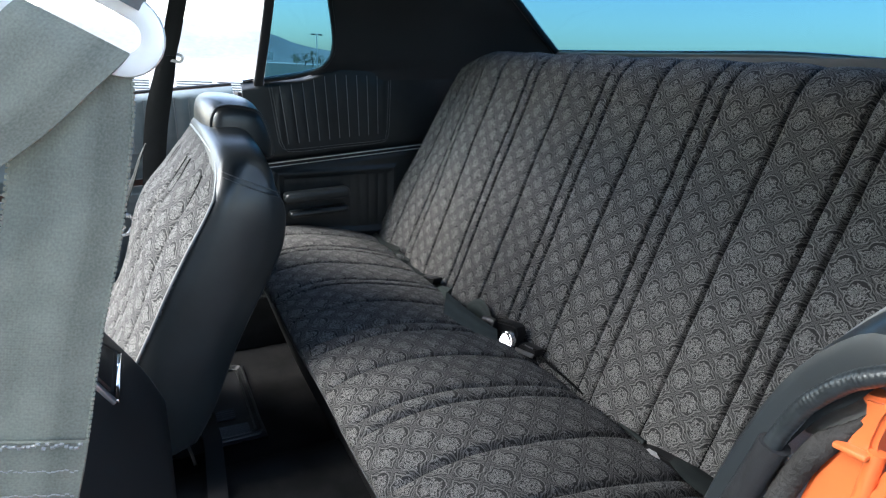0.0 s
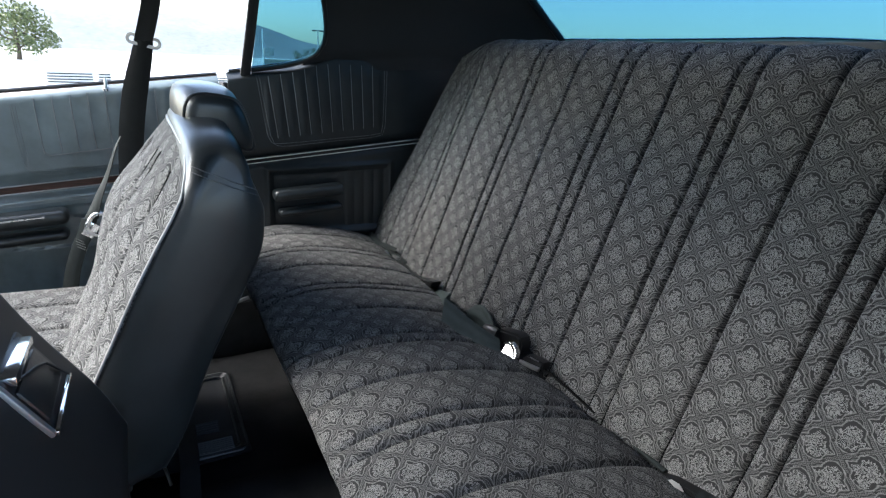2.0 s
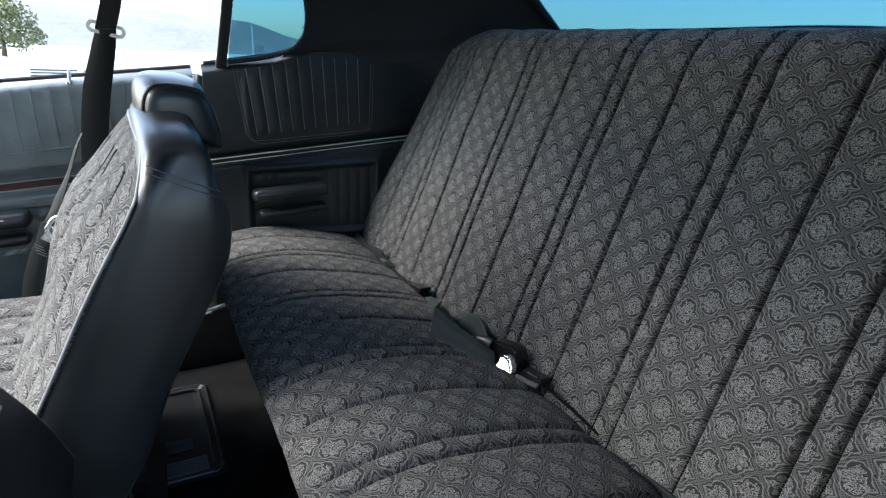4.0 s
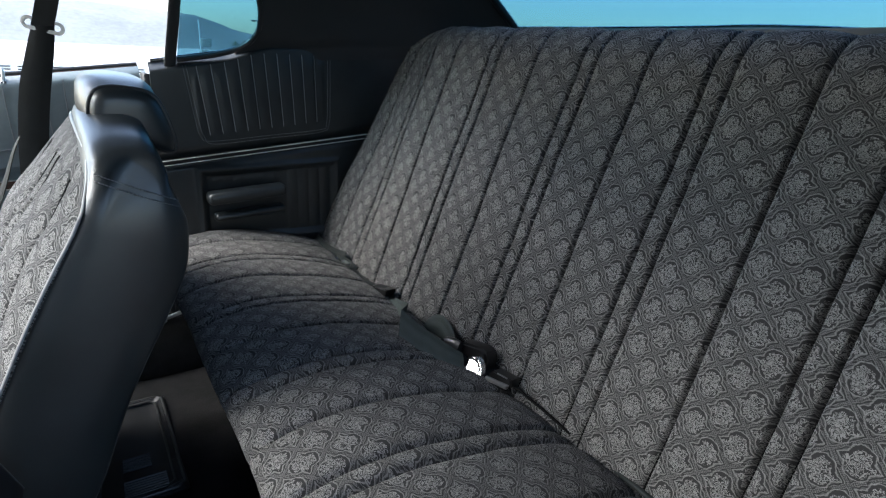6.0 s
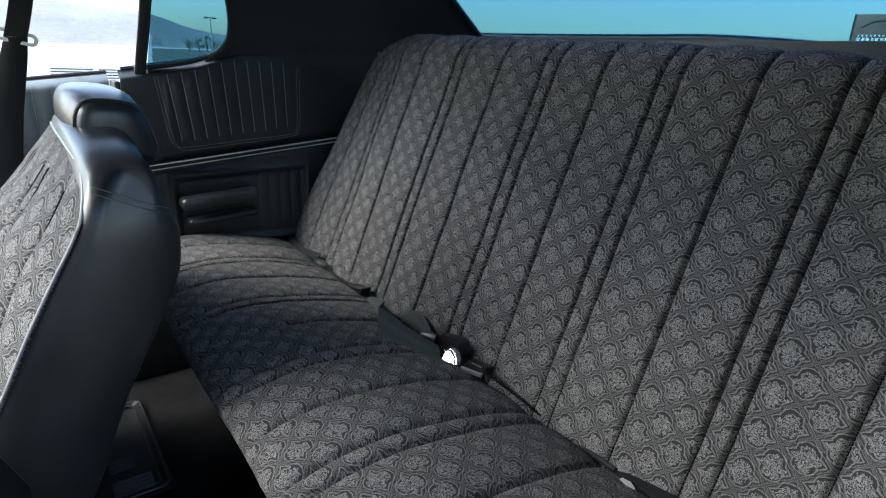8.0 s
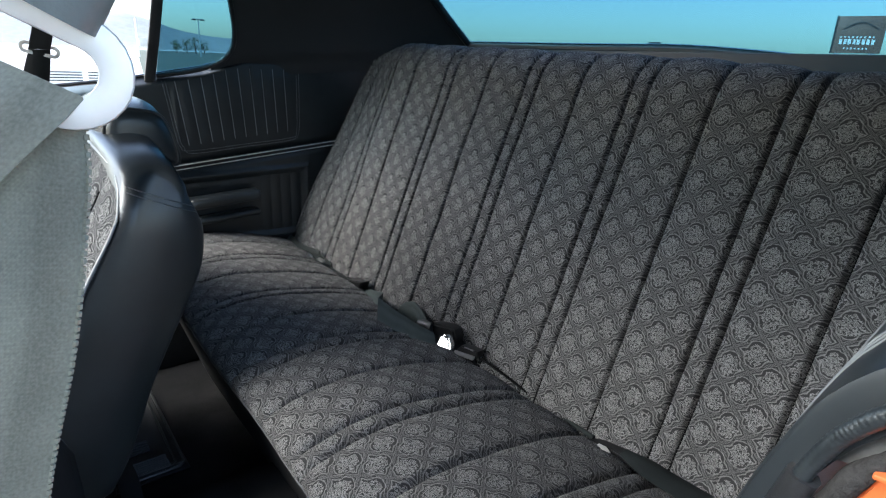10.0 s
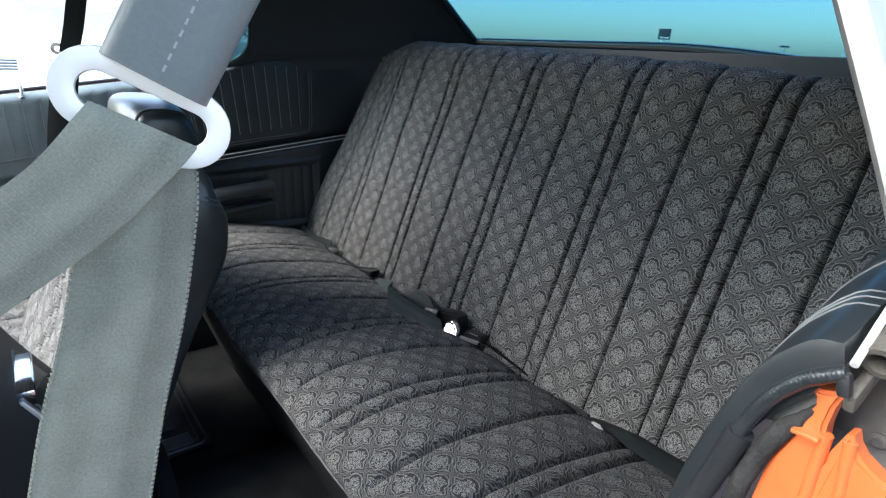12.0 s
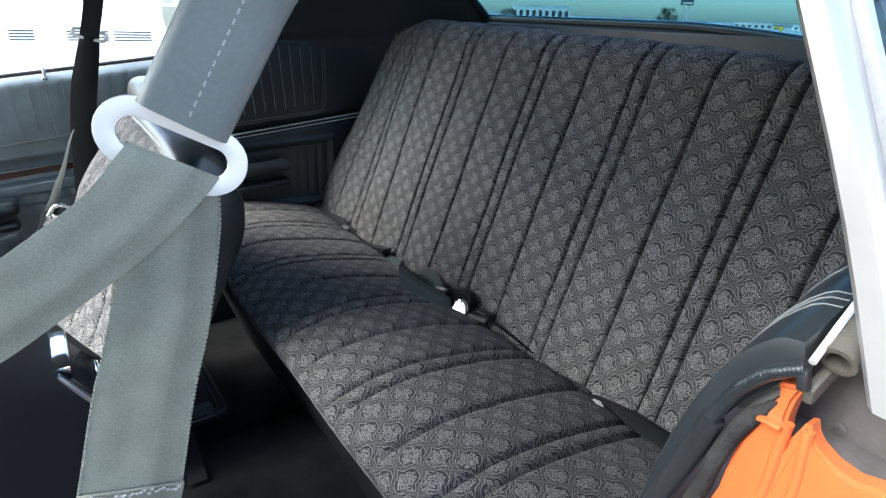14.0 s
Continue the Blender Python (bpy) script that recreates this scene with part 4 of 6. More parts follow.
def bucket_back(top):
    front, rear = smooth_line(SEAT_FRONT, 4), smooth_line(SEAT_REAR, 4)
    crown = smooth_line([SEAT_FRONT[-1], (-0.176, 0.692), (-0.152, 0.698), (-0.130, 0.690), SEAT_REAR[0]], 4)[1:-1]
    foot = np.array([(-0.30, 0.245), (-0.36, 0.25)])
    loop = np.vstack([front, crown, rear, foot])
    mid = loop.mean(0)
    rings = []
    for y, inset in seat_stations(Y0, Y1):
        t = (y - Y0) / (Y1 - Y0)
        rise = 0.030 * math.sin(math.pi * min(1.0, max(0.0, t))) ** 0.7
        t = min(1.0, max(0.0, t))
        ring = []
        for x, z in loop:
            c = np.array((np.interp(z, front[:, 1], front[:, 0]) * 0.5 + np.interp(z, rear[::-1, 1], rear[::-1, 0]) * 0.5, z))
            pull = inset * (1 - 0.45 * min(1.0, max(0.0, (z - 0.48) / 0.20)))
            px, pz = x + (c[0] - x) * pull, z + (mid[1] - z) * inset * 0.12
            k = min(1.0, max(0.0, (z - 0.60) / 0.09))
            bulge = 0.006 * math.sin(math.pi * t) * min(1.0, max(0.0, (x - c[0]) / 0.03)) * (1 - k)
            edge = max(0.0, 1 - max(0.0, min(y - Y0, Y1 - y)) / 0.06)
            fall = 0.004 * edge * edge * min(1.0, max(0.0, (z - 0.655) / 0.035))
            ahead = 0.019 * math.sin(math.pi * t) ** 0.46 * k * min(1.0, max(0.0, (c[0] + 0.004 - x) / 0.02))
            ring.append((px + bulge - ahead, shoulder(y, z), pz + rise * k - fall))
        rings.append(ring)
    part("shell", loft(rings), VINYL, top, "black vinyl shell")
    # fabric face: a bolster on each side, pleats between, bulging forward most below the shoulders
    seams = [Y0 + d for d in (0.070, 0.152, 0.178, 0.270, 0.292, 0.380, 0.406, 0.488)]
    ys = np.r_[Y0 - 0.0005, Y0 + 0.001, columns(Y0 + 0.003, Y1 - 0.003, seams, 0.008), Y1 - 0.001, Y1 + 0.0005]
    f = smooth_line(SEAT_FRONT, 7)
    arc = np.r_[0, np.cumsum(np.linalg.norm(np.diff(f, axis=0), axis=1))]
    tan = np.gradient(f, axis=0)
    nrm = np.stack([-tan[:, 1], tan[:, 0]], 1)
    nrm /= np.linalg.norm(nrm, axis=1, keepdims=True)
    P, uv = np.zeros((len(f), len(ys), 3)), np.zeros((len(f), len(ys), 2))
    length = arc[-1]
    for i in range(len(f)):
        for j, y in enumerate(ys):
            # the face ends in round upper corners
            e, r = max(0.0, min(y - Y0, Y1 - y)), 0.062
            a = arc[i] * (1 - 0.8 * (r - math.sqrt(r * r - (r - min(e, r)) ** 2)) / length)
            x, z = np.interp(a, arc, f[:, 0]), np.interp(a, arc, f[:, 1])
            n0, n1 = np.interp(a, arc, nrm[:, 0]), np.interp(a, arc, nrm[:, 1])
            s = a / length
            k = min(1.0, max(0.0, (s - 0.35) / 0.45))
            bulge = 0.028 + 0.030 * k * k * (3 - 2 * k) - 0.042 * max(0.0, (s - 0.62) / 0.38) ** 2.0
            t = min(1.0, max(0.0, (y - Y0) / (Y1 - Y0)))
            d = bulge * math.sin(math.pi * t) ** 0.95 * 1.02 + 0.0005
            d += channel(y, seams, 0.0045, 0.0032, 0.0034) * min(1.0, (length - arc[i]) / length * 5) * min(1.0, min(t, 1 - t) / 0.05)
            d += 0.0009 * noise.noise((y * 60, z * 90, 5)) * min(1.0, e / 0.01)
            if j in (0, len(ys) - 1):
                d = -0.006
            rise = 0.030 * math.sin(math.pi * t) ** 0.7 * min(1.0, max(0.0, (z - 0.60) / 0.09))
            P[i, j] = (x + n0 * d, shoulder(y, z), z + n1 * d + rise)
            uv[i, j] = (y, a)
    part("fabric_face", solid_grid(P, 0.012, uv, flip=False), FABRIC, top, "grey floral brocade face with channels")
    line = [tuple(P[i, 1] + np.array((-0.0004, -0.0016, 0))) for i in range(len(f))] + [tuple(P[-1, j] + np.array((0.0005, 0, 0.0015))) for j in range(1, len(ys) - 1)] + [tuple(P[i, -2] + np.array((-0.0004, 0.0016, 0))) for i in range(len(f) - 1, -1, -1)]
    part("front_piping", bead(line, 0.0018, 8), PIPING_PALE, top, "piping round the face, its highlight painted pale grey")
    # these black stitches also draw the shade between the pleats
    for q in seams:
        j = int(np.argmin(np.abs(ys - q)))
        part("seam", dashes([P[i, j] + np.array((nrm[i, 0], 0, nrm[i, 1])) * 0.0008 for i in range(3, len(f) - 3)], 0.0014, 0.0055, 0.9), THREAD_DARK, top)
    r = smooth_line(SEAT_REAR[3:], 5)
    part("rear_piping", bead([(p[0] - 0.002, Y0 + 0.006, p[1]) for p in r], 0.0022, 8), PIPING, top, "grey piping on the rear edge")
    part("rear_piping", bead([(p[0] - 0.002, Y1 - 0.006, p[1]) for p in r], 0.0022, 8), PIPING, top, "grey piping on the rear edge")
    # stitched seam under the shoulder band
    for off in (0.0, 0.007):
        pts = []
        for k in np.linspace(0, 1, 16):
            z = 0.677 - off - 0.032 * k
            pts.append((-0.190 + 0.077 * k, shoulder(Y0, z) - 0.0016 - 0.0072 * math.sin(math.pi * k) ** 0.6, z))
        part("stitching", dashes(pts, 0.0008), PIPING, top)
    # headrest: rounded pad with piped end faces
    cx, cz = np.mean(HEAD, 0)
    loop = smooth_line(HEAD + [HEAD[0]], 4)[:-1]
    rings = []
    h0, h1 = 0.118, 0.365
    for y, k, up in ((h0 - 0.013, 0.30, 0), (h0 - 0.0125, 0.62, 0), (h0 - 0.010, 0.84, 0), (h0 - 0.005, 0.955, 0), (h0 + 0.001, 1.0, 0), (h0 + 0.02, 1.01, 0.5), (h0 + 0.05, 1.02, 0.85), (h0 + 0.09, 1.02, 1), ((h0 + h1) / 2, 1.02, 1), (h1 - 0.08, 1.02, 1), (h1 - 0.035, 1.01, 0.75), (h1 - 0.001, 1.0, 0), (h1 + 0.004, 0.96, 0), (h1 + 0.010, 0.8, 0)):
        ring = []
        for x, z in loop:
            top_ = min(1.0, max(0.0, (z - 0.69) / 0.05))
            fore = min(1.0, max(0.0, (-0.13 - x) / 0.05))
            ring.append((cx + (x - cx) * k - 0.011 * up * fore, y, cz + (z - cz) * k + 0.013 * up * top_))
        rings.append(ring)
    head = part("headrest", loft(rings), VINYL, top, "rounded black vinyl headrest")
    part("headrest_piping", bead([(cx + (x - cx) * 1.02, h0 + 0.001, cz + (z - cz) * 1.02) for x, z in loop], 0.0026, 8, True), PIPING_DARK, head)
    part("headrest_post", bead([(-0.145, 0.24, 0.62), (-0.142, 0.24, 0.70)], 0.03, 12), VINYL, head)


def bucket_cushion(top, z_top):
    xs, ys = np.linspace(-0.92, -0.36, 20), columns(Y0, Y1, [Y0 + 0.125, Y0 + 0.235, Y0 + 0.323, Y0 + 0.433], 0.016)
    P, uv = np.zeros((len(xs), len(ys), 3)), np.zeros((len(xs), len(ys), 2))
    for i, x in enumerate(xs):
        for j, y in enumerate(ys):
            gx, gy = min(x + 0.92, 0.06), min(y - Y0, Y1 - y, 0.05)
            drop = (0.06 - math.sqrt(max(0, 0.06**2 - (0.06 - gx) ** 2))) + (0.05 - math.sqrt(max(0, 0.05**2 - (0.05 - gy) ** 2)))
            P[i, j] = (x, y, z_top - 0.03 * (x + 0.92) - drop + channel(y, [Y0 + 0.125, Y0 + 0.235, Y0 + 0.323, Y0 + 0.433], 0.006, 0.006))
            uv[i, j] = (y, x)
    part("cushion", solid_grid(P, 0.05, uv, flip=False), FABRIC, top, "grey floral brocade cushion")
    part("base", block((0.54, Y1 - Y0 - 0.02, 0.17), 0.02, at=(-0.64, (Y0 + Y1) / 2, z_top - 0.15)), VINYL_MATT, top, "black vinyl seat base")
    for y in (Y0 + 0.06, Y1 - 0.06):
        part("seat_rail", block((0.50, 0.03, 0.05), 0.006, at=(-0.52, y, FLOOR + 0.06)), STEEL, top, "steel seat rail")
        part("rail_foot", block((0.05, 0.05, 0.06), 0.006, at=(-0.29, y, FLOOR + 0.03)), DARK_PAINT, top)
        part("hinge_arm", block((0.09, 0.012, 0.10), 0.006, at=(-0.345, Y0 + 0.004 if y < 0.2 else Y1 - 0.004, 0.285)), DARK_PAINT, top)


def passenger_seat():
    top = thing("passenger_seat", (-0.45, 0.22, FLOOR), "black vinyl bucket seat with grey brocade face and headrest", "seat", "front seats")
    bucket_back(top)
    bucket_cushion(top, 0.37)
    return top


passenger_seat()


def driver_seat():
    """The same seat across the tunnel, its back folded forward to let people into the rear."""
    top = thing("driver_seat", (-0.45, -0.34, FLOOR), "black vinyl driver seat with its back folded forward", "seat", "front seats")
    fold = new("folded_back")
    bucket_back(fold)
    hinge = Vector((-0.39, 0, 0.30))
    m = Matrix.Translation((-0.014, 0, -0.009)) @ Matrix.Translation(hinge) @ Matrix.Rotation(radians(-52.3), 4, "Y") @ Matrix.Translation(-hinge)
    shift = Matrix.Translation((0, -0.10 - Y1, 0))
    for ob in list(fold.children_recursive):
        ob.data.transform(shift @ m)
        if ob.parent == fold:
            ob.parent = top
            ob.matrix_parent_inverse = Matrix.Translation(-top.location)
        if ob.name.startswith("shell"):
            ob.data.materials[0] = VINYL_MATT
    bpy.data.objects.remove(fold)
    # cushion and base
    before = set(top.children)
    bucket_cushion(top, 0.34)
    for ob in set(top.children) - before:
        ob.data.transform(shift)
    # release lever: a bright bezel round a dark cup, with a paddle
    o, e1, e2 = Vector((-0.354, -0.215, 0.504)), Vector((0, 1, 0)), Vector((-0.512, 0, 0.859))
    n = Vector((0.859, 0, 0.512))

    def on(a, b, h):
        return o + e1 * (a + 0.006) + e2 * b + n * (h - 0.006)

    turn = Matrix((e1, e2, n)).transposed().to_4x4()
    bez = part("lever_bezel", block((0.118, 0.072, 0.006), 0.003, at=on(0, 0, 0.004), turn=turn), DARK_PAINT, top, "dark lever cup with bright rims")
    part("bright_rim", block((0.017, 0.088, 0.010), 0.002, at=(-0.3655, -0.210, 0.5295)), CHROME, bez, "chrome rim")
    part("bright_rim", block((0.005, 0.112, 0.006), 0.001, at=(-0.3345, -0.209, 0.4765)), CHROME, bez, "thin chrome rim")
    part("bright_rim", block((0.008, 0.066, 0.008), 0.002, at=on(-0.056, 0, 0.006), turn=turn), GALV, bez, "brushed rim")
    part("paddle", block((0.090, 0.040, 0.006), 0.003, at=on(0.0, -0.004, 0.008), turn=turn), RUBBER, bez, "glossy black paddle")
    part("cable", bead([on(-0.03, 0.02, 0.013), on(0.0, 0.012, 0.017), on(0.03, 0.0, 0.013), on(0.05, -0.03, 0.012)], 0.0014, 6), DARK_PAINT, bez)
    for a in (-0.03, 0.01, 0.03):
        part("rivet", bead([on(a, 0.024, 0.008), on(a, 0.024, 0.013)], 0.005, 10), CHROME, bez)


driver_seat()


# ---------------------------------------------------------------- side trim
def relief(x0, x1, z0, z1, step, y_of, flip=False):
    xs, zs = np.arange(x0, x1 + 1e-6, step), np.arange(z0, z1 + 1e-6, step)
    P = np.zeros((len(xs), len(zs), 3))
    for i, x in enumerate(xs):
        for j, s in enumerate(np.linspace(0, 1, len(zs))):
            P[i, j] = y_of(x, s)
    return solid_grid(P, 0.012, flip=flip)


def ridge(d, w):
    return math.exp(-((d / w) ** 2))


def trim_z(x):
    """The height of the bright waist strip."""
    return 0.5632 + 0.095 * (x - 0.0)


def quarter_belt(x):
    return 0.776 + 0.17 * (x + 0.03) + 0.15 * max(0, x - 0.10)


def quarter_trim():
    top = thing("quarter_trim_panel", (0.2, 0.66, 0.5), "black vinyl rear side panel with stitched pleats", "trim panel")
    Y = 0.655

    def ramp_(v):
        v = min(1.0, max(0.0, v))
        return v * v * (3 - 2 * v)

    def depth(x, z):
        tz = trim_z(x)
        belt = min(quarter_belt(x), 0.83)
        h = 0.011 * ramp_((z - tz - 0.010) / 0.022)
        if z > tz:
            # pleats: soft rolls with tight valleys, dying out at the ends
            lean = 0.018 * (1 - (x - 0.036) / 0.35) * (belt - 0.02 - z) / 0.13
            roll = abs(math.sin(math.pi * (x - lean - 0.036) / 0.0292)) ** 0.8
            h += 0.0014 * roll * ramp_((x - 0.022) / 0.012) * ramp_((0.328 - x) / 0.012) * ramp_((z - tz - 0.046) / 0.02) * ramp_((belt - 0.030 - z) / 0.024)
        else:
            frame = max(abs(x - 0.19) - 0.165, abs(z - 0.455) - 0.085 - 0.02 * x)
            h += 0.004 * ramp_((tz - 0.008 - z) / 0.010) + 0.006 * ridge(frame, 0.007) - 0.005 * ramp_((-0.008 - frame) / 0.008)
            h += 0.0024 * abs(math.sin(math.pi * (x - 0.225) / 0.028)) ** 0.8 * ramp_((x - 0.222) / 0.008) * ramp_((-0.010 - frame) / 0.010)
            h += 0.0014 * abs(math.sin(math.pi * (x - 0.05) / 0.024)) ** 0.8 * ramp_((0.215 - x) / 0.008) * ramp_((x - 0.045) / 0.008) * ramp_((z - 0.506) / 0.006) * ramp_((0.524 - z) / 0.006)
        return Y - h + 0.020 * ramp_((z - belt + 0.02) / 0.02)

    def y_of(x, s):
        z = 0.08 + (min(quarter_belt(x), 0.83) - 0.08) * s
        return (x, depth(x, z), z)

    part("panel", relief(-0.055, 0.62, 0, 0.53, 0.0026, y_of), VINYL, top)

    def seam(name, pts, r, material, label=""):
        line = [(x, depth(x, z) - 0.0004, z) for x, z in smooth_line(pts, 6)]
        part(name, dashes(line, r) if name == "stitch_line" else bead(line, r, 6), material, top, label)

    # pale beads paint the highlight along each pleat
    for k in range(10):
        x0 = 0.036 + k * 0.0292
        foot = trim_z(x0) + 0.054
        head = min(quarter_belt(x0), 0.82) - 0.020
        lean = 0.018 * (1 - k / 12)
        seam("pleat", [(x0, head), (x0 + lean * 0.5, (head + foot) / 2), (x0 + lean, foot)], 0.0010, VINYL_SHINE)
    for d in (0.0, 0.0065):
        seam("stitch_line", [(0.009 + d, 0.768), (0.017 + d, 0.71), (0.027 + d, 0.64), (0.034 + d, 0.618), (0.056 + d, 0.607 - d), (0.19, 0.617 - d), (0.31, 0.627 - d), (0.327 + d, 0.640), (0.331 + d, 0.70), (0.333 + d, 0.815)], 0.0007, VINYL_SHINE)
    for off, r in ((0.008, 0.0013), (-0.002, 0.0011)):
        part("bright_strip", bead([(x, Y - 0.0135, trim_z(x) + off) for x in np.linspace(-0.055, 0.47, 12)], r, 8), WHITE_METAL, top, "thin chrome waist strip")
    part("strip_bed", bead([(x, Y - 0.006, trim_z(x) + 0.003) for x in np.linspace(-0.055, 0.47, 12)], 0.0065, 8), RUBBER, top)
    # armrest: two stacked rounded pulls in the lower well
    arm = part("armrest", block((0.180, 0.046, 0.030), 0.012, 3, at=(0.122, 0.628, 0.485), turn=pose(0, 0, 0, 0, -3.5, 0)), VINYL, top, "black vinyl armrest pull")
    part("lower_lip", block((0.165, 0.036, 0.018), 0.008, 3, at=(0.128, 0.634, 0.438), turn=pose(0, 0, 0, 0, -3.5, 0)), VINYL, arm)
    part("sill_strip", bead([(x, 0.664, quarter_belt(x) + 0.003) for x in np.linspace(-0.05, 0.15, 9)], 0.003, 8), CHROME, top, "thin bright strip below the glass")
    part("front_flange", block((0.012, 0.07, 0.70), 0.004, at=(-0.06, 0.690, 0.40)), VINYL_MATT, top)


quarter_trim()


def door_belt(x):
    return 0.762 + 0.115 * (x + 0.066)


def door_trim_z(x):
    return 0.545 + 0.085 * (x + 0.066)


def passenger_door():
    top = thing("passenger_door_panel", (-0.5, 0.70, 0.5), "black vinyl door panel with pleats and wood inlay strip", "door panel")
    Y = 0.712

    def depth(x, z):
        belt, tz = door_belt(x), door_trim_z(x)
        h = 0.0
        if z > tz + 0.016:
            h = 0.012 * min(1, (z - tz - 0.016) / 0.02)
            if x > -0.445 and z > tz + 0.070:
                h += 0.0012 * abs(math.sin(math.pi * (x + 0.441) / 0.0334)) * (z < belt - 0.016)
        elif z < tz - 0.016:
            h = 0.008 * min(1, (tz - 0.016 - z) / 0.012)
            if z < tz - 0.05:
                h -= 0.006
                h += 0.004 * abs(math.sin(math.pi * x / 0.034)) * (z > tz - 0.075)
                if z < 0.37:
                    h += 0.004 * abs(math.sin(math.pi * x / 0.05)) ** 0.6
        y = Y - h
        if z > belt - 0.02:
            y += 0.018 * ((z - belt + 0.02) / 0.02) ** 2
        return y

    def y_of(x, s):
        z = 0.12 + (door_belt(x) - 0.12) * s
        return (x, depth(x, z), z)

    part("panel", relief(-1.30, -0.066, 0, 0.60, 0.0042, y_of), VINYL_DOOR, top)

    def seam(name, pts, r, material, label=""):
        line = [(x, depth(x, z) - 0.0004, z) for x, z in smooth_line(pts, 6)]
        part(name, dashes(line, r) if name == "stitch_line" else bead(line, r, 6), material, top, label)

    # pleat lines, their highlight given by the pale vinyl
    for k in range(11):
        x0 = -0.443 + k * 0.0334
        seam("pleat", [(x0, door_belt(x0) - 0.014), (x0 + 0.001, 0.66), (x0 + 0.003, 0.62), (x0 + 0.005, 0.588 + 0.085 * (x0 + 0.43))], 0.0011, VINYL_SHINE)
    seam("pleat_foot", [(-0.438, 0.592), (-0.430, 0.583), (-0.41, 0.584), (-0.30, 0.597), (-0.10, 0.616)], 0.0011, VINYL_SHINE)
    for d in (0.0, 0.004, 0.0095):
        seam("stitch_line", [(-0.486 + d, 0.69), (-0.483 + d, 0.62), (-0.478 + d, 0.566), (-0.467 + d, 0.549 + 0.5 * d), (-0.445 + d, 0.5405 + 0.9 * d), (-0.40, 0.541 + 0.9 * d), (-0.31, 0.552 + 0.9 * d), (-0.08, 0.574 + 0.9 * d)], 0.0007, VINYL_SHINE)
    for d in (0.030, 0.037):
        seam("stitch_line", [(x, door_trim_z(x) - d) for x in (-1.25, -0.9, -0.6, -0.3, -0.08)], 0.0007, VINYL_SHINE)
    for off, r in ((0.0085, 0.0014), (-0.0085, 0.0014)):
        part("bright_strip", bead([(x, Y - 0.008, door_trim_z(x) + off) for x in np.linspace(-1.3, -0.07, 12)], r, 8), SATIN, top, "thin chrome waist strip")
    P = np.array([[(x, Y - 0.007, door_trim_z(x) + s) for s in (-0.0075, 0.0075)] for x in np.linspace(-1.3, -0.07, 12)])
    part("wood_inlay", solid_grid(P, 0.004), WOOD, top, "red-brown wood grain inlay")
    arm = part("armrest", block((0.36, 0.060, 0.034), 0.014, 3, at=(-0.588, 0.678, 0.440), turn=pose(0, 0, 0, 0, -4, 0)), VINYL, top, "black vinyl armrest")
    part("lower_lip", block((0.34, 0.046, 0.024), 0.010, 3, at=(-0.585, 0.686, 0.396), turn=pose(0, 0, 0, 0, -4, 0)), VINYL, arm)
    part("bright_line", block((0.30, 0.003, 0.003), 0.0, at=(-0.60, 0.6475, 0.446), turn=pose(0, 0, 0, 0, -4, 0)), STEEL, arm, "thin bright line")
    # the maker's script becomes a plain wavy bar
    script = [(-0.570 + 0.052 * s, Y - 0.011, 0.571 + 0.004 * s + 0.004 * math.sin(s * 34)) for s in np.linspace(0, 1, 60)]
    part("script_emblem", bead(script, 0.0009, 6), CHROME, top, "small bright wavy emblem")
    # window sill seal and lock button
    part("window_seal", bead([(x, 0.726, door_belt(x) + 0.004) for x in np.linspace(-1.3, -0.07, 10)], 0.0045, 8), RUBBER, top, "black window seal")
    k = part("lock_button", bead([(-0.306, 0.708, 0.722), (-0.305, 0.708, 0.742), (-0.305, 0.708, 0.750)], [0.0032, 0.0036, 0.0022], 10), STEEL, top, "ribbed steel lock button")
    part("lock_collar", bead([(-0.306, 0.708, 0.7225), (-0.306, 0.708, 0.7265)], 0.007, 12), CHROME, k)


passenger_door()


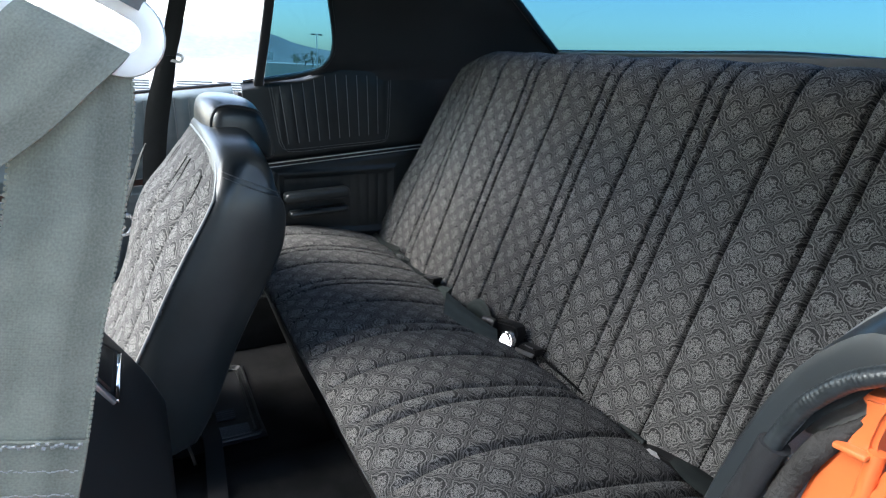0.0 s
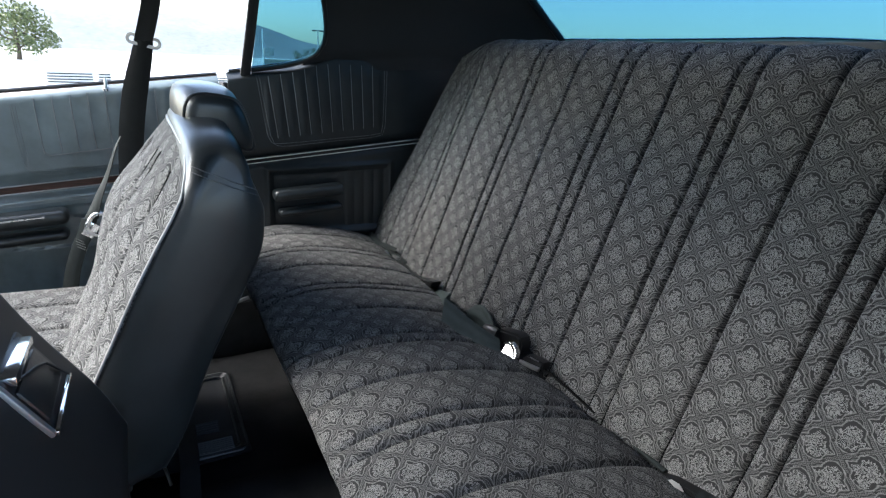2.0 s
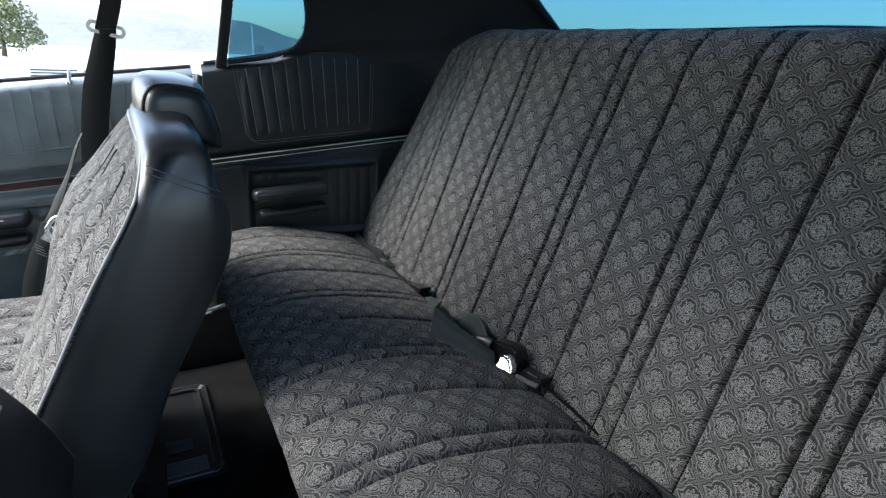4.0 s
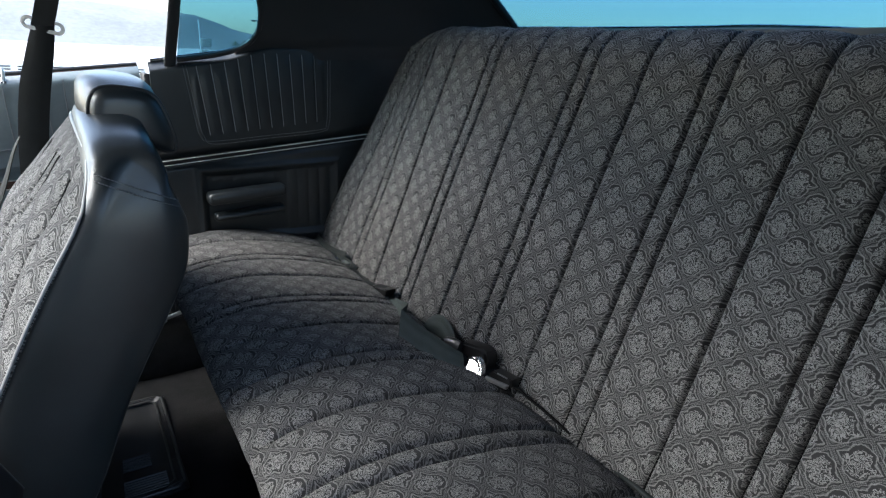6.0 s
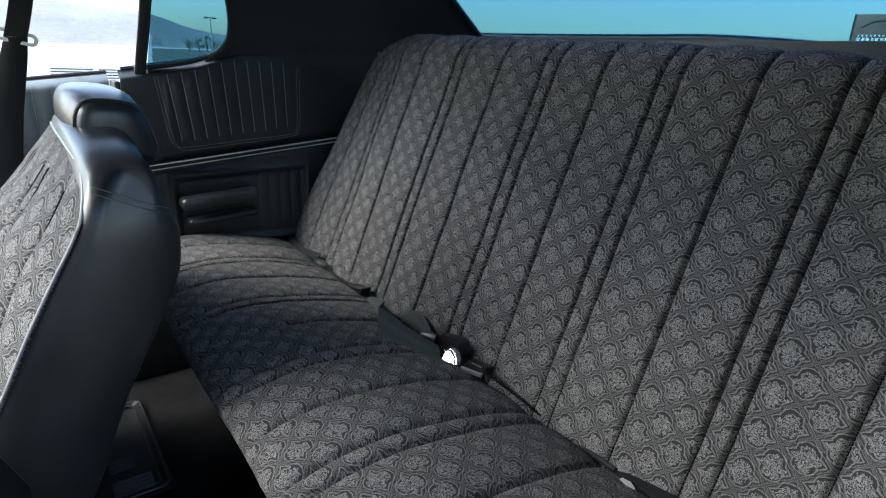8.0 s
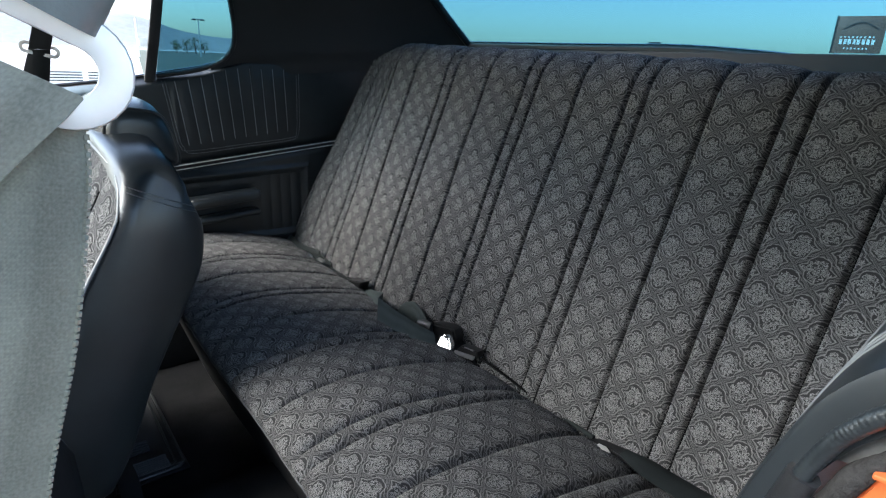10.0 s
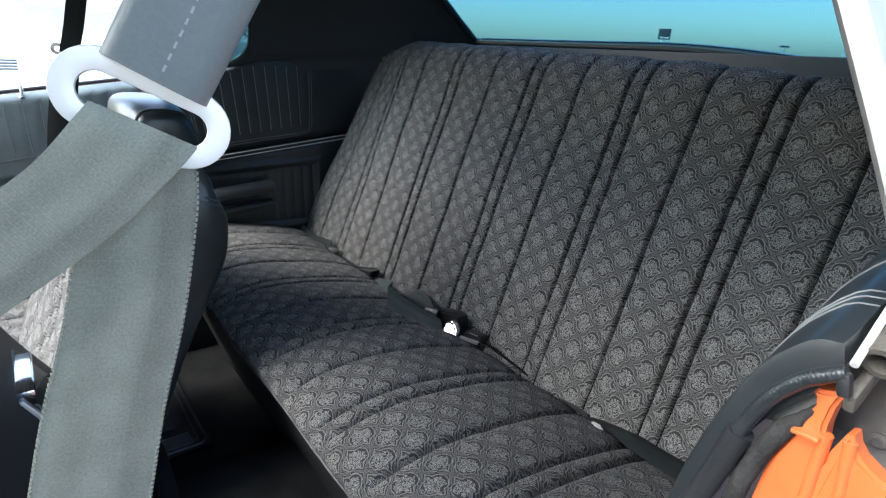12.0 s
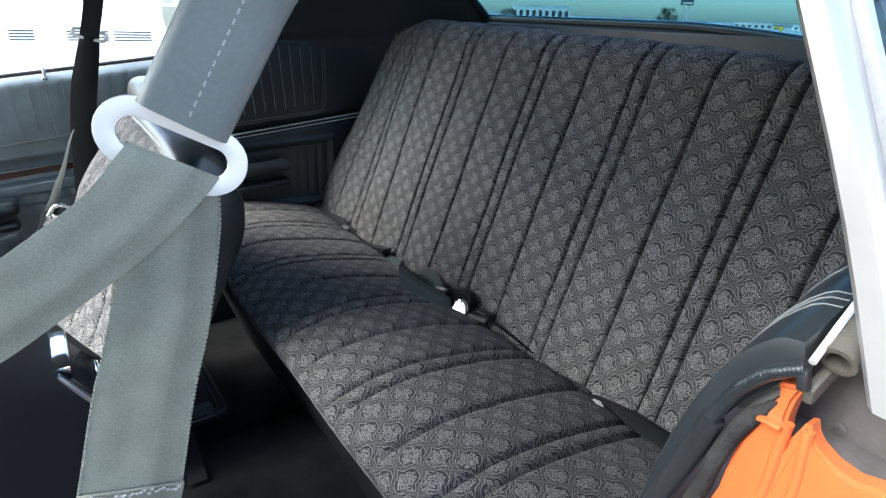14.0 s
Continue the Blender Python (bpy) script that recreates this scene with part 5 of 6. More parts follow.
def quarter_window(flip):
    """The small fixed window behind the door, with a slim upright at its front edge."""
    s = (lambda p: (p[0], 2 * CY - p[1], p[2])) if flip else (lambda p: p)
    top = thing("quarter_window", s((0.07, 0.63, 0.80)), "small blue-tinted rear side window with rounded corner", "window", kind="structure")
    low = [(0.0, 0.652, 0.779), (0.035, 0.650, 0.785), (0.065, 0.646, 0.790), (0.105, 0.642, 0.800), (0.13, 0.637, 0.810), (0.152, 0.629, 0.825), (0.166, 0.616, 0.850), (0.1675, 0.603, 0.88), (0.162, 0.588, 0.908), (0.155, 0.575, 0.935), (0.145, 0.558, 0.97), (0.125, 0.52, 1.045)]
    rear = smooth_line(low, 4)
    P = []
    for x, y, z in rear:
        f = (0.0 + 0.10 * max(0, z - 0.78) * 0.9, y, z)
        P.append([tuple(np.array(f) * (1 - k) + np.array((x, y, z)) * k) for k in np.linspace(0, 1, 8)])
    P[0] = [(0.0 + 0.0005 * k, 0.652, 0.779) for k in range(8)]
    out = np.array((0.034, 0.034, 0.0)) if flip else np.zeros(3)
    P = np.array([[s(tuple(np.array(p) + out)) for p in row] for row in P])
    pane = part("pane", solid_grid(P, 0.004, flip=flip), GLASS, top, "blue-tinted glass")
    part("seal", bead([s(tuple(p)) for p in rear if not flip or p[2] > 0.9], 0.006, 8), RUBBER, top, "black rubber seal")
    ups = [(-0.016, 0.668, 0.742), (-0.013, 0.652, 0.779), (-0.005, 0.612, 0.857), (0.002, 0.573, 0.936), (0.010, 0.52, 1.04)] if not flip else [(-0.014, 0.706, 0.712), (-0.014, 0.670, 0.80), (-0.014, 0.622, 0.90), (-0.008, 0.57, 1.00), (-0.002, 0.53, 1.07)]
    ups = smooth_line(ups, 3)
    rings = []
    for x, y, z in ups:
        w, d = (0.011, 0.008) if not flip else (0.011, 0.0095)
        rings.append([s((x + a * w, y + b * d, z)) for a, b in ((-1, -0.6), (-0.6, -1), (0.6, -1), (1, -0.6), (1, 0.6), (0.6, 1), (-0.6, 1), (-1, 0.6))])
    part("upright", loft(rings), SILVER if flip else DARK_PAINT, top, "bright metal upright" if flip else "dark metal upright")
    if flip:
        rings = [[s((x + 0.012 + a * 0.004, y + 0.012 + b * 0.004, z)) for a, b in ((-1, -1), (1, -1), (1, 1), (-1, 1))] for x, y, z in ups]
        part("weather_lip", loft(rings), GALV, top, "dull grey outer lip")


quarter_window(False)
quarter_window(True)


# ---------------------------------------------------------------- near door opening
def near_quarter_pad():
    """The padded side panel that ends at the door opening, with its torn welt."""
    top = thing("quarter_trim_pad", (0.2, -0.75, 0.5), "curved black vinyl side pad ending at the door opening", "trim panel")
    outer = [(-0.786, 0.724), (-0.777, 0.708), (-0.766, 0.694), (-0.755, 0.672), (-0.744, 0.646), (-0.732, 0.610), (-0.722, 0.564), (-0.715, 0.50), (-0.71, 0.40), (-0.71, 0.30)]
    inner = [(-0.690, 0.30), (-0.695, 0.42), (-0.704, 0.53), (-0.716, 0.605), (-0.730, 0.660), (-0.747, 0.703), (-0.768, 0.730), (-0.783, 0.735)]
    a, b = smooth_line(outer, 3), smooth_line(inner, 3)
    loop = np.vstack([a, b])
    c = loop.mean(0)
    rings = []
    for x, k in ((-0.022, 0.90), (-0.020, 0.97), (-0.012, 1.0), (0.03, 1.0), (0.08, 1.0), (0.15, 1.0), (0.25, 1.0), (0.40, 1.0), (0.55, 1.0)):
        up = 0.26 * max(0, x + 0.012)
        out = 0.02 * max(0, x) / 0.5
        rings.append([(x, c[0] + (y - c[0]) * k + out * 0, c[1] + (z - c[1]) * k + up * min(1, max(0, (z - 0.35) / 0.35))) for y, z in loop])
    part("pad", loft(rings), VINYL, top)
    # fine creases across the roll
    for x in (0.016, 0.024, 0.031, 0.075):
        line = [(x + 0.03 * max(0.0, 0.72 - z), y + 0.0004, z + 0.26 * (x + 0.012) * min(1, max(0, (z - 0.35) / 0.35))) for y, z in b[9:]]
        part("crease", bead(line, 0.0006, 6), VINYL_SHINE, top)
    # wrinkled welt along the edge of the opening
    welt = smooth_line([(-0.026, -0.788, 0.7195), (-0.027, -0.779, 0.7135), (-0.027, -0.771, 0.7065), (-0.027, -0.763, 0.696), (-0.027, -0.757, 0.686), (-0.026, -0.751, 0.671), (-0.026, -0.746, 0.655)], 16)
    part("welt", bead([tuple(p) for p in welt], [0.0044 + 0.00012 * math.sin(i * 1.9) + 0.00008 * math.sin(i * 0.37) for i in range(len(welt))], 10), VINYL, top, "wrinkled black vinyl welt")
    part("lower_welt", bead([tuple(p) for p in smooth_line([(-0.025, -0.748, 0.660), (-0.025, -0.738, 0.620), (-0.025, -0.722, 0.564), (-0.025, -0.705, 0.48), (-0.025, -0.695, 0.30)], 5)], 0.0075, 10), RUBBER, top)
    part("bright_strip", bead([(-0.024, -0.789, 0.7235), (0.0, -0.788, 0.737), (0.03, -0.786, 0.749), (0.12, -0.782, 0.775)], 0.0021, 8), WHITE_METAL, top, "thin bright strip on the sill")
    part("strip_end", block((0.006, 0.0065, 0.013), 0.002, 2, at=(-0.027, -0.7885, 0.7135), turn=pose(0, 0, 0, -12, 0, 0)), RUBBER, top, "dark end cap")


near_quarter_pad()


BOLT = (-0.7990, 0.6665)


def door_jamb():
    """Painted body edge of the opening: folded orange sheet metal, primer, a dusty cavity and a bolt."""
    top = thing("door_jamb", (-0.02, -0.79, 0.5), "orange painted door jamb with bare grey cavity", "door jamb")
    orange = [(-0.772, 0.702), (-0.780, 0.703), (-0.789, 0.706), (-0.786, 0.695), (-0.785, 0.684), (-0.786, 0.671), (-0.787, 0.664), (-0.791, 0.676), (-0.794, 0.685), (-0.797, 0.686), (-0.799, 0.680), (-0.803, 0.675), (-0.812, 0.670), (-0.823, 0.668), (-0.836, 0.672), (-0.870, 0.678), (-0.870, 0.20), (-0.730, 0.20), (-0.735, 0.45), (-0.750, 0.57), (-0.760, 0.611), (-0.761, 0.625), (-0.763, 0.641), (-0.765, 0.655), (-0.771, 0.670), (-0.774, 0.683), (-0.778, 0.693), (-0.777, 0.698)]
    part("flange", plate(orange, "x", -0.010, -0.022, 0.0022), ORANGE, top)
    part("fold", bead(smooth_line([(-0.0205, -0.786, 0.680), (-0.0205, -0.7855, 0.662), (-0.0205, -0.785, 0.636), (-0.0205, -0.781, 0.58), (-0.0205, -0.775, 0.45)], 5), 0.0036, 10), ORANGE, top, "pressed fold")
    part("fold", bead(smooth_line([(-0.0205, -0.7965, 0.682), (-0.0205, -0.798, 0.662), (-0.0205, -0.799, 0.640), (-0.0205, -0.796, 0.58), (-0.0205, -0.79, 0.45)], 5), 0.0034, 10), ORANGE, top, "pressed fold")
    part("ledge", block((0.008, 0.0135, 0.0028), 0.001, at=(-0.0235, -0.7785, 0.6772), turn=pose(0, 0, 0, -4, 0, 0)), ORANGE, top, "bright folded ledge")
    primer = [(-0.752, 0.685), (-0.760, 0.695), (-0.773, 0.702), (-0.780, 0.699), (-0.779, 0.688), (-0.776, 0.676), (-0.766, 0.668), (-0.752, 0.665)]
    part("primer_patch", plate(primer, "x", -0.004, -0.009), PRIMER, top, "bare grey primer patch")
    rnd = random.Random(3)
    fuzz = smooth_line([(-0.016, -0.781, 0.696), (-0.019, -0.774, 0.683), (-0.022, -0.7665, 0.671), (-0.023, -0.761, 0.656), (-0.023, -0.757, 0.642), (-0.023, -0.7535, 0.626), (-0.023, -0.7515, 0.610), (-0.023, -0.744, 0.57), (-0.023, -0.728, 0.45), (-0.023, -0.72, 0.30)], 8)
    part("seal_strip", bead(fuzz, [min(0.0056, 0.0010 + 0.00030 * i) + rnd.uniform(-0.0002, 0.0002) for i in range(len(fuzz))], 10), FUZZ, top, "worn grey cloth-covered seal")
    cavity = [(-0.776, 0.712), (-0.86, 0.722), (-0.86, 0.60), (-0.776, 0.60)]
    part("cavity_wall", plate(cavity, "x", 0.022, 0.034), CAVITY, top, "dusty grey inner metal")
    part("cavity_floor", plate([(-0.02, -0.870), (0.6, -0.870), (0.6, -0.776), (-0.02, -0.776)], "z", 0.655, 0.662), CAVITY, top)
    part("bolt", bead([(0.022, BOLT[0], BOLT[1]), (0.018, BOLT[0], BOLT[1])], 0.0026, 6), STEEL, top)
    part("washer", bead([(0.022, BOLT[0], BOLT[1]), (0.0205, BOLT[0], BOLT[1])], 0.0046, 14), CAVITY, top)


door_jamb()


def seal_tube():
    """Open end of the old hollow window seal."""
    top = thing("window_seal_end", (0.0, -0.79, 0.73), "old hollow grey rubber seal end on the sill", "seal")
    pts = smooth_line([(-0.012, -0.7965, 0.7235), (0.012, -0.796, 0.7335), (0.045, -0.792, 0.748), (0.10, -0.786, 0.768)], 4)
    rings = []
    d = Vector((0.9, 0.05, 0.4)).normalized()
    s, w = Vector((0, 1, 0)), d.cross(Vector((0, 1, 0))).normalized()
    for p in pts:
        rings.append([Vector(p) + 0.0095 * (math.cos(k * math.tau / 16) * s + math.sin(k * math.tau / 16) * w) for k in range(16)])
    for p in pts[::-1]:
        rings.append([Vector(p) + 0.0064 * (math.cos(k * math.tau / 16) * s + math.sin(k * math.tau / 16) * w) for k in range(16)])
    bm = bmesh.new()
    R = [[bm.verts.new(q) for q in ring] for ring in rings]
    for a, b in zip(R, R[1:] + R[:1]):
        for i in range(16):
            bm.faces.new((a[i], a[(i + 1) % 16], b[(i + 1) % 16], b[i]))
    bmesh.ops.recalc_face_normals(bm, faces=bm.faces)
    part("hollow_seal", bm, SEAL, top)
    part("lip", block((0.05, 0.006, 0.012), 0.002, at=(0.0, -0.7915, 0.711), turn=pose(0, 0, 0, 0, -20, 0)), SEAL, top)


seal_tube()


# ---------------------------------------------------------------- seat belts
def slot_ring(o, e1, e2, n, half, tall, r, flat=1.0):
    """A flat slotted ring as a closed bar: long along e1, rounded at both ends."""
    pts = []
    for k in range(20):
        a = -math.pi / 2 + math.pi * k / 19
        pts.append(o + e1 * (half - tall + tall * math.cos(a)) + e2 * tall * math.sin(a))
    for k in range(20):
        a = math.pi / 2 + math.pi * k / 19
        pts.append(o + e1 * (-half + tall + tall * math.cos(a)) + e2 * tall * math.sin(a))
    return bead(pts, r, 10, True)


def flat_ring(o, e1, e2, n, half, tall, wide, thick):
    """A slotted ring cut from flat plate: long along e1, rounded at both ends."""
    cx = half - tall
    path = []
    for k in range(15):
        a = -math.pi / 2 + math.pi * k / 14
        path.append((cx + tall * math.cos(a), tall * math.sin(a), math.cos(a), math.sin(a)))
    for k in range(15):
        a = math.pi / 2 + math.pi * k / 14
        path.append((-cx + tall * math.cos(a), tall * math.sin(a), math.cos(a), math.sin(a)))
    bm = bmesh.new()
    R = []
    for x, y, dx, dy in path:
        ring = []
        for s in range(10):
            g = s * math.tau / 10
            a, c = wide * math.copysign(abs(math.cos(g)) ** 0.4, math.cos(g)), thick * math.copysign(abs(math.sin(g)) ** 0.4, math.sin(g))
            ring.append(bm.verts.new(o + e1 * (x + dx * a) + e2 * (y + dy * a) + n * c))
        R.append(ring)
    for a, b in zip(R, R[1:] + R[:1]):
        for s in range(10):
            bm.faces.new((a[s], a[(s + 1) % 10], b[(s + 1) % 10], b[s]))
    bmesh.ops.recalc_face_normals(bm, faces=bm.faces)
    return bm


def near_belt():
    """The driver's shoulder belt: sleeve from the roof, bright slotted ring, one strap forward and one hanging down."""
    top = thing("shoulder_belt", (-0.295, -0.652, 0.838), "grey shoulder belt through a bright slotted ring", "seat belt", "shoulder belts")
    n = Vector((0.25, 0.93, 0.0)).normalized()
    ax = Vector((0.93, -0.25, 0)).normalized()
    up = Vector((0, 0, 1))

    def pt(x, z, off=0.0):
        return Vector((x, -0.652 - 0.2688 * (x + 0.30), z)) + n * off

    ang = radians(-27)
    e1, e2 = ax * math.cos(ang) + up * math.sin(ang), -ax * math.sin(ang) + up * math.cos(ang)
    o = pt(-0.2955, 0.8375)
    part("ring", flat_ring(o, e1, e2, n, 0.0235, 0.0095, 0.0038, 0.0013), WHITE_METAL, top, "bright plated slotted ring")
    # sleeve: stiff flat tube up to the roof rail
    a, b = pt(-0.2935, 0.843), pt(-0.268, 0.8895)
    d = (b - a).normalized()
    a = a + d * 0.0045
    side = d.cross(n).normalized()
    pts = smooth_line([a, b, a + d * 0.11, Vector((-0.185, -0.625, 1.08))], 6)
    rings = []
    for p in pts:
        p = Vector(p)
        rings.append([p + side * (0.0168 * math.copysign(abs(math.cos(t)) ** 0.4, math.cos(t))) + n * (0.0058 * math.copysign(abs(math.sin(t)) ** 1.0, math.sin(t))) for t in np.linspace(0, math.tau, 24, endpoint=False)])
    sl = part("sleeve", loft(rings), SLEEVE, top, "stiff grey plastic sleeve")
    marks = bmesh.new()
    for k in range(24):
        p = a + d * (0.004 + k * 0.0040) - n * 0.0056 - side * 0.001
        tube(marks, [p, p + d * 0.0022], 0.0005, 5)
    part("stitch_row", marks, PIPING_PALE, sl, "row of faint stitches")
    # strap to the front seat, in front of the hanging one
    pts = [pt(-0.2955, 0.8330, -0.001), pt(-0.302, 0.826, -0.0045), pt(-0.321, 0.8075, -0.006), pt(-0.3605, 0.779, -0.006), pt(-0.41, 0.742, 0.0), Vector((-0.48, -0.60, 0.66)), Vector((-0.55, -0.58, 0.46)), Vector((-0.57, -0.58, 0.25))]
    line = smooth_line(pts, 6)
    fdir = (pts[3] - pts[2]).normalized()
    fs = n.cross(fdir).normalized()
    if fs.dot(e1) < 0:
        fs = -fs
    sides = [tuple(e1.lerp(fs, min(1.0, i / 12))) for i in range(len(line))]
    w = np.interp(np.arange(len(line)), [0, 12, 20, 40], [0.0335, 0.0300, 0.0300, 0.036])
    part("front_strap", ribbon(line, sides, w, 0.0014, 0.0004), BELT_GREY, top, "grey webbing running forward")
    # strap that hangs down behind it
    pts = smooth_line([pt(-0.2965, 0.8325, 0.002), pt(-0.3010, 0.805, 0.002), pt(-0.3098, 0.765, 0.002), pt(-0.3214, 0.727, 0.002), pt(-0.3324, 0.684, 0.002), pt(-0.343, 0.645, 0.002), pt(-0.365, 0.56, 0.0), Vector((-0.385, -0.64, 0.42)), Vector((-0.40, -0.66, 0.20))], 5)
    tilt = (ax * 0.99 - up * 0.10).normalized()
    sides = [tuple(e1.lerp(tilt, min(1.0, i / 6))) for i in range(len(pts))]
    w = np.interp(np.arange(len(pts)), [0, 4, 10, 15, 22, 40], [0.033, 0.0355, 0.0375, 0.0395, 0.0428, 0.0432])
    strap = part("hanging_strap", ribbon(pts, sides, w, 0.0014, 0.0010, 9), BELT_GREY, top, "grey webbing hanging to the sill")
    for sg in (-1, 1):
        rim = [p + Vector(s).normalized() * (sg * 0.5 * ww) for p, s, ww in zip(pts, sides, w)]
        part("selvedge", dashes(rim, 0.0007, 0.0021, 0.6), BELT_GREY, strap)
    h0, h1 = pt(-0.3325, 0.682, -0.0012), pt(-0.352, 0.61, -0.0012)
    hem = [h0.lerp(h1, s) for s in np.linspace(0, 1, 9)]
    part("hem", ribbon(hem, [tuple(tilt)] * 9, 0.0436, 0.0016), BELT_GREY, strap, "folded hem")
    rnd = random.Random(8)
    th = bmesh.new()
    for row in range(6):
        for k in range(26):
            c = h0.lerp(h1, row / 6.5) + tilt * (-0.0208 + k * 0.0016) - n * 0.0020 + up * rnd.uniform(-0.0006, 0.0006) * (1 + (row == 0))
            tube(th, [c, c + tilt * 0.0013 + up * rnd.uniform(-0.0005, 0.0005)], 0.0007 if row == 0 else 0.0003, 5)
    part("hem_stitches", th, THREAD, strap, "white stitches")


near_belt()


def far_belt():
    """The passenger's shoulder belt."""
    top = thing("shoulder_belt", (-0.22, 0.47, 0.83), "dark shoulder belt with a bright slotted ring", "seat belt", "shoulder belts")
    n = Vector((-0.35, -0.93, 0)).normalized()
    ax = Vector((0.93, -0.35, 0)).normalized()
    o = Vector((-0.2225, 0.47, 0.828))
    e1 = (ax * 0.97 - Vector((0, 0, 0.20))).normalized()
    e2 = Vector((0.2, 0, 0.98)).normalized()
    part("ring", flat_ring(o, e1, e2, n, 0.029, 0.0075, 0.0031, 0.0014), WHITE_METAL, top, "bright slotted ring")
    pts = smooth_line([o, Vector((-0.210, 0.47, 0.87)), Vector((-0.199, 0.47, 0.914)), Vector((-0.16, 0.475, 1.07))], 5)
    part("upper_strap", ribbon(pts, [tuple(ax)] * len(pts), 0.034, 0.0024), BELT_FAR, top, "dark sleeve up to the roof")
    pts = smooth_line([o, Vector((-0.232, 0.475, 0.79)), Vector((-0.250, 0.485, 0.72)), Vector((-0.265, 0.50, 0.63)), Vector((-0.276, 0.515, 0.52)), Vector((-0.30, 0.53, 0.30)), Vector((-0.32, 0.54, 0.10))], 6)
    w = np.interp(np.linspace(0, 1, len(pts)), [0, 0.3, 1], [0.034, 0.048, 0.048])
    part("hanging_strap", ribbon(pts, [tuple(ax)] * len(pts), w, 0.0016, 0.003), BELT_FAR, top, "dark webbing hanging down")
    pts = smooth_line([Vector((-0.280, 0.472, 0.650)), Vector((-0.293, 0.468, 0.626)), Vector((-0.312, 0.466, 0.577)), Vector((-0.330, 0.466, 0.538)), Vector((-0.342, 0.467, 0.508)), Vector((-0.348, 0.468, 0.492))], 5)
    tw = [tuple((ax * math.cos(a) + n * math.sin(a))) for a in np.linspace(1.2, 0.2, len(pts))]
    part("loose_strap", ribbon(pts, tw, np.interp(np.linspace(0, 1, len(pts)), [0, 0.15, 0.6, 1], [0.004, 0.012, 0.022, 0.030]), 0.0016, 0.002), BELT_DARK, top, "grey webbing folded towards the latch")
    lat = part("latch", slot_ring(Vector((-0.338, 0.462, 0.481)), Vector((0.55, 0, 0.83)), Vector((0.83, 0, -0.55)), n, 0.022, 0.016, 0.0042), STEEL, top, "bright latch loop")
    part("tongue", block((0.030, 0.004, 0.022), 0.0015, at=(-0.352, 0.464, 0.470), turn=pose(0, 0, 0, 0, -55, 0)), CHROME, lat)
    pts = smooth_line([Vector((-0.352, 0.468, 0.492)), Vector((-0.364, 0.468, 0.458)), Vector((-0.378, 0.47, 0.43)), Vector((-0.40, 0.475, 0.36)), Vector((-0.41, 0.48, 0.25))], 5)
    part("lower_strap", ribbon(pts, [tuple(ax)] * len(pts), 0.030, 0.0016, 0.002), BELT_DARK, top)
    for k in range(4):
        z = 0.452 - 0.006 * k
        part("stitch_row", dashes([(-0.381 + 0.001 * k, 0.463, z + 0.004), (-0.366 + 0.001 * k, 0.463, z - 0.006)], 0.0008, 0.003), THREAD, top)


far_belt()


def slab(yz, x0, x1, bevel=0.0012, tilt=0.0):
    """A flat piece in the seat crease: its outline across the car, raised towards the front, its face tilted up."""
    bm = plate(yz, "x", x1, x0, bevel)
    if tilt:
        yc, zc = np.mean(yz, axis=0)
        for v in bm.verts:
            v.co += Vector((0.36, 0.78, -0.50)) * tilt * (0.594 * (v.co.z - zc) - 0.46 * (v.co.y - yc))
    return bm


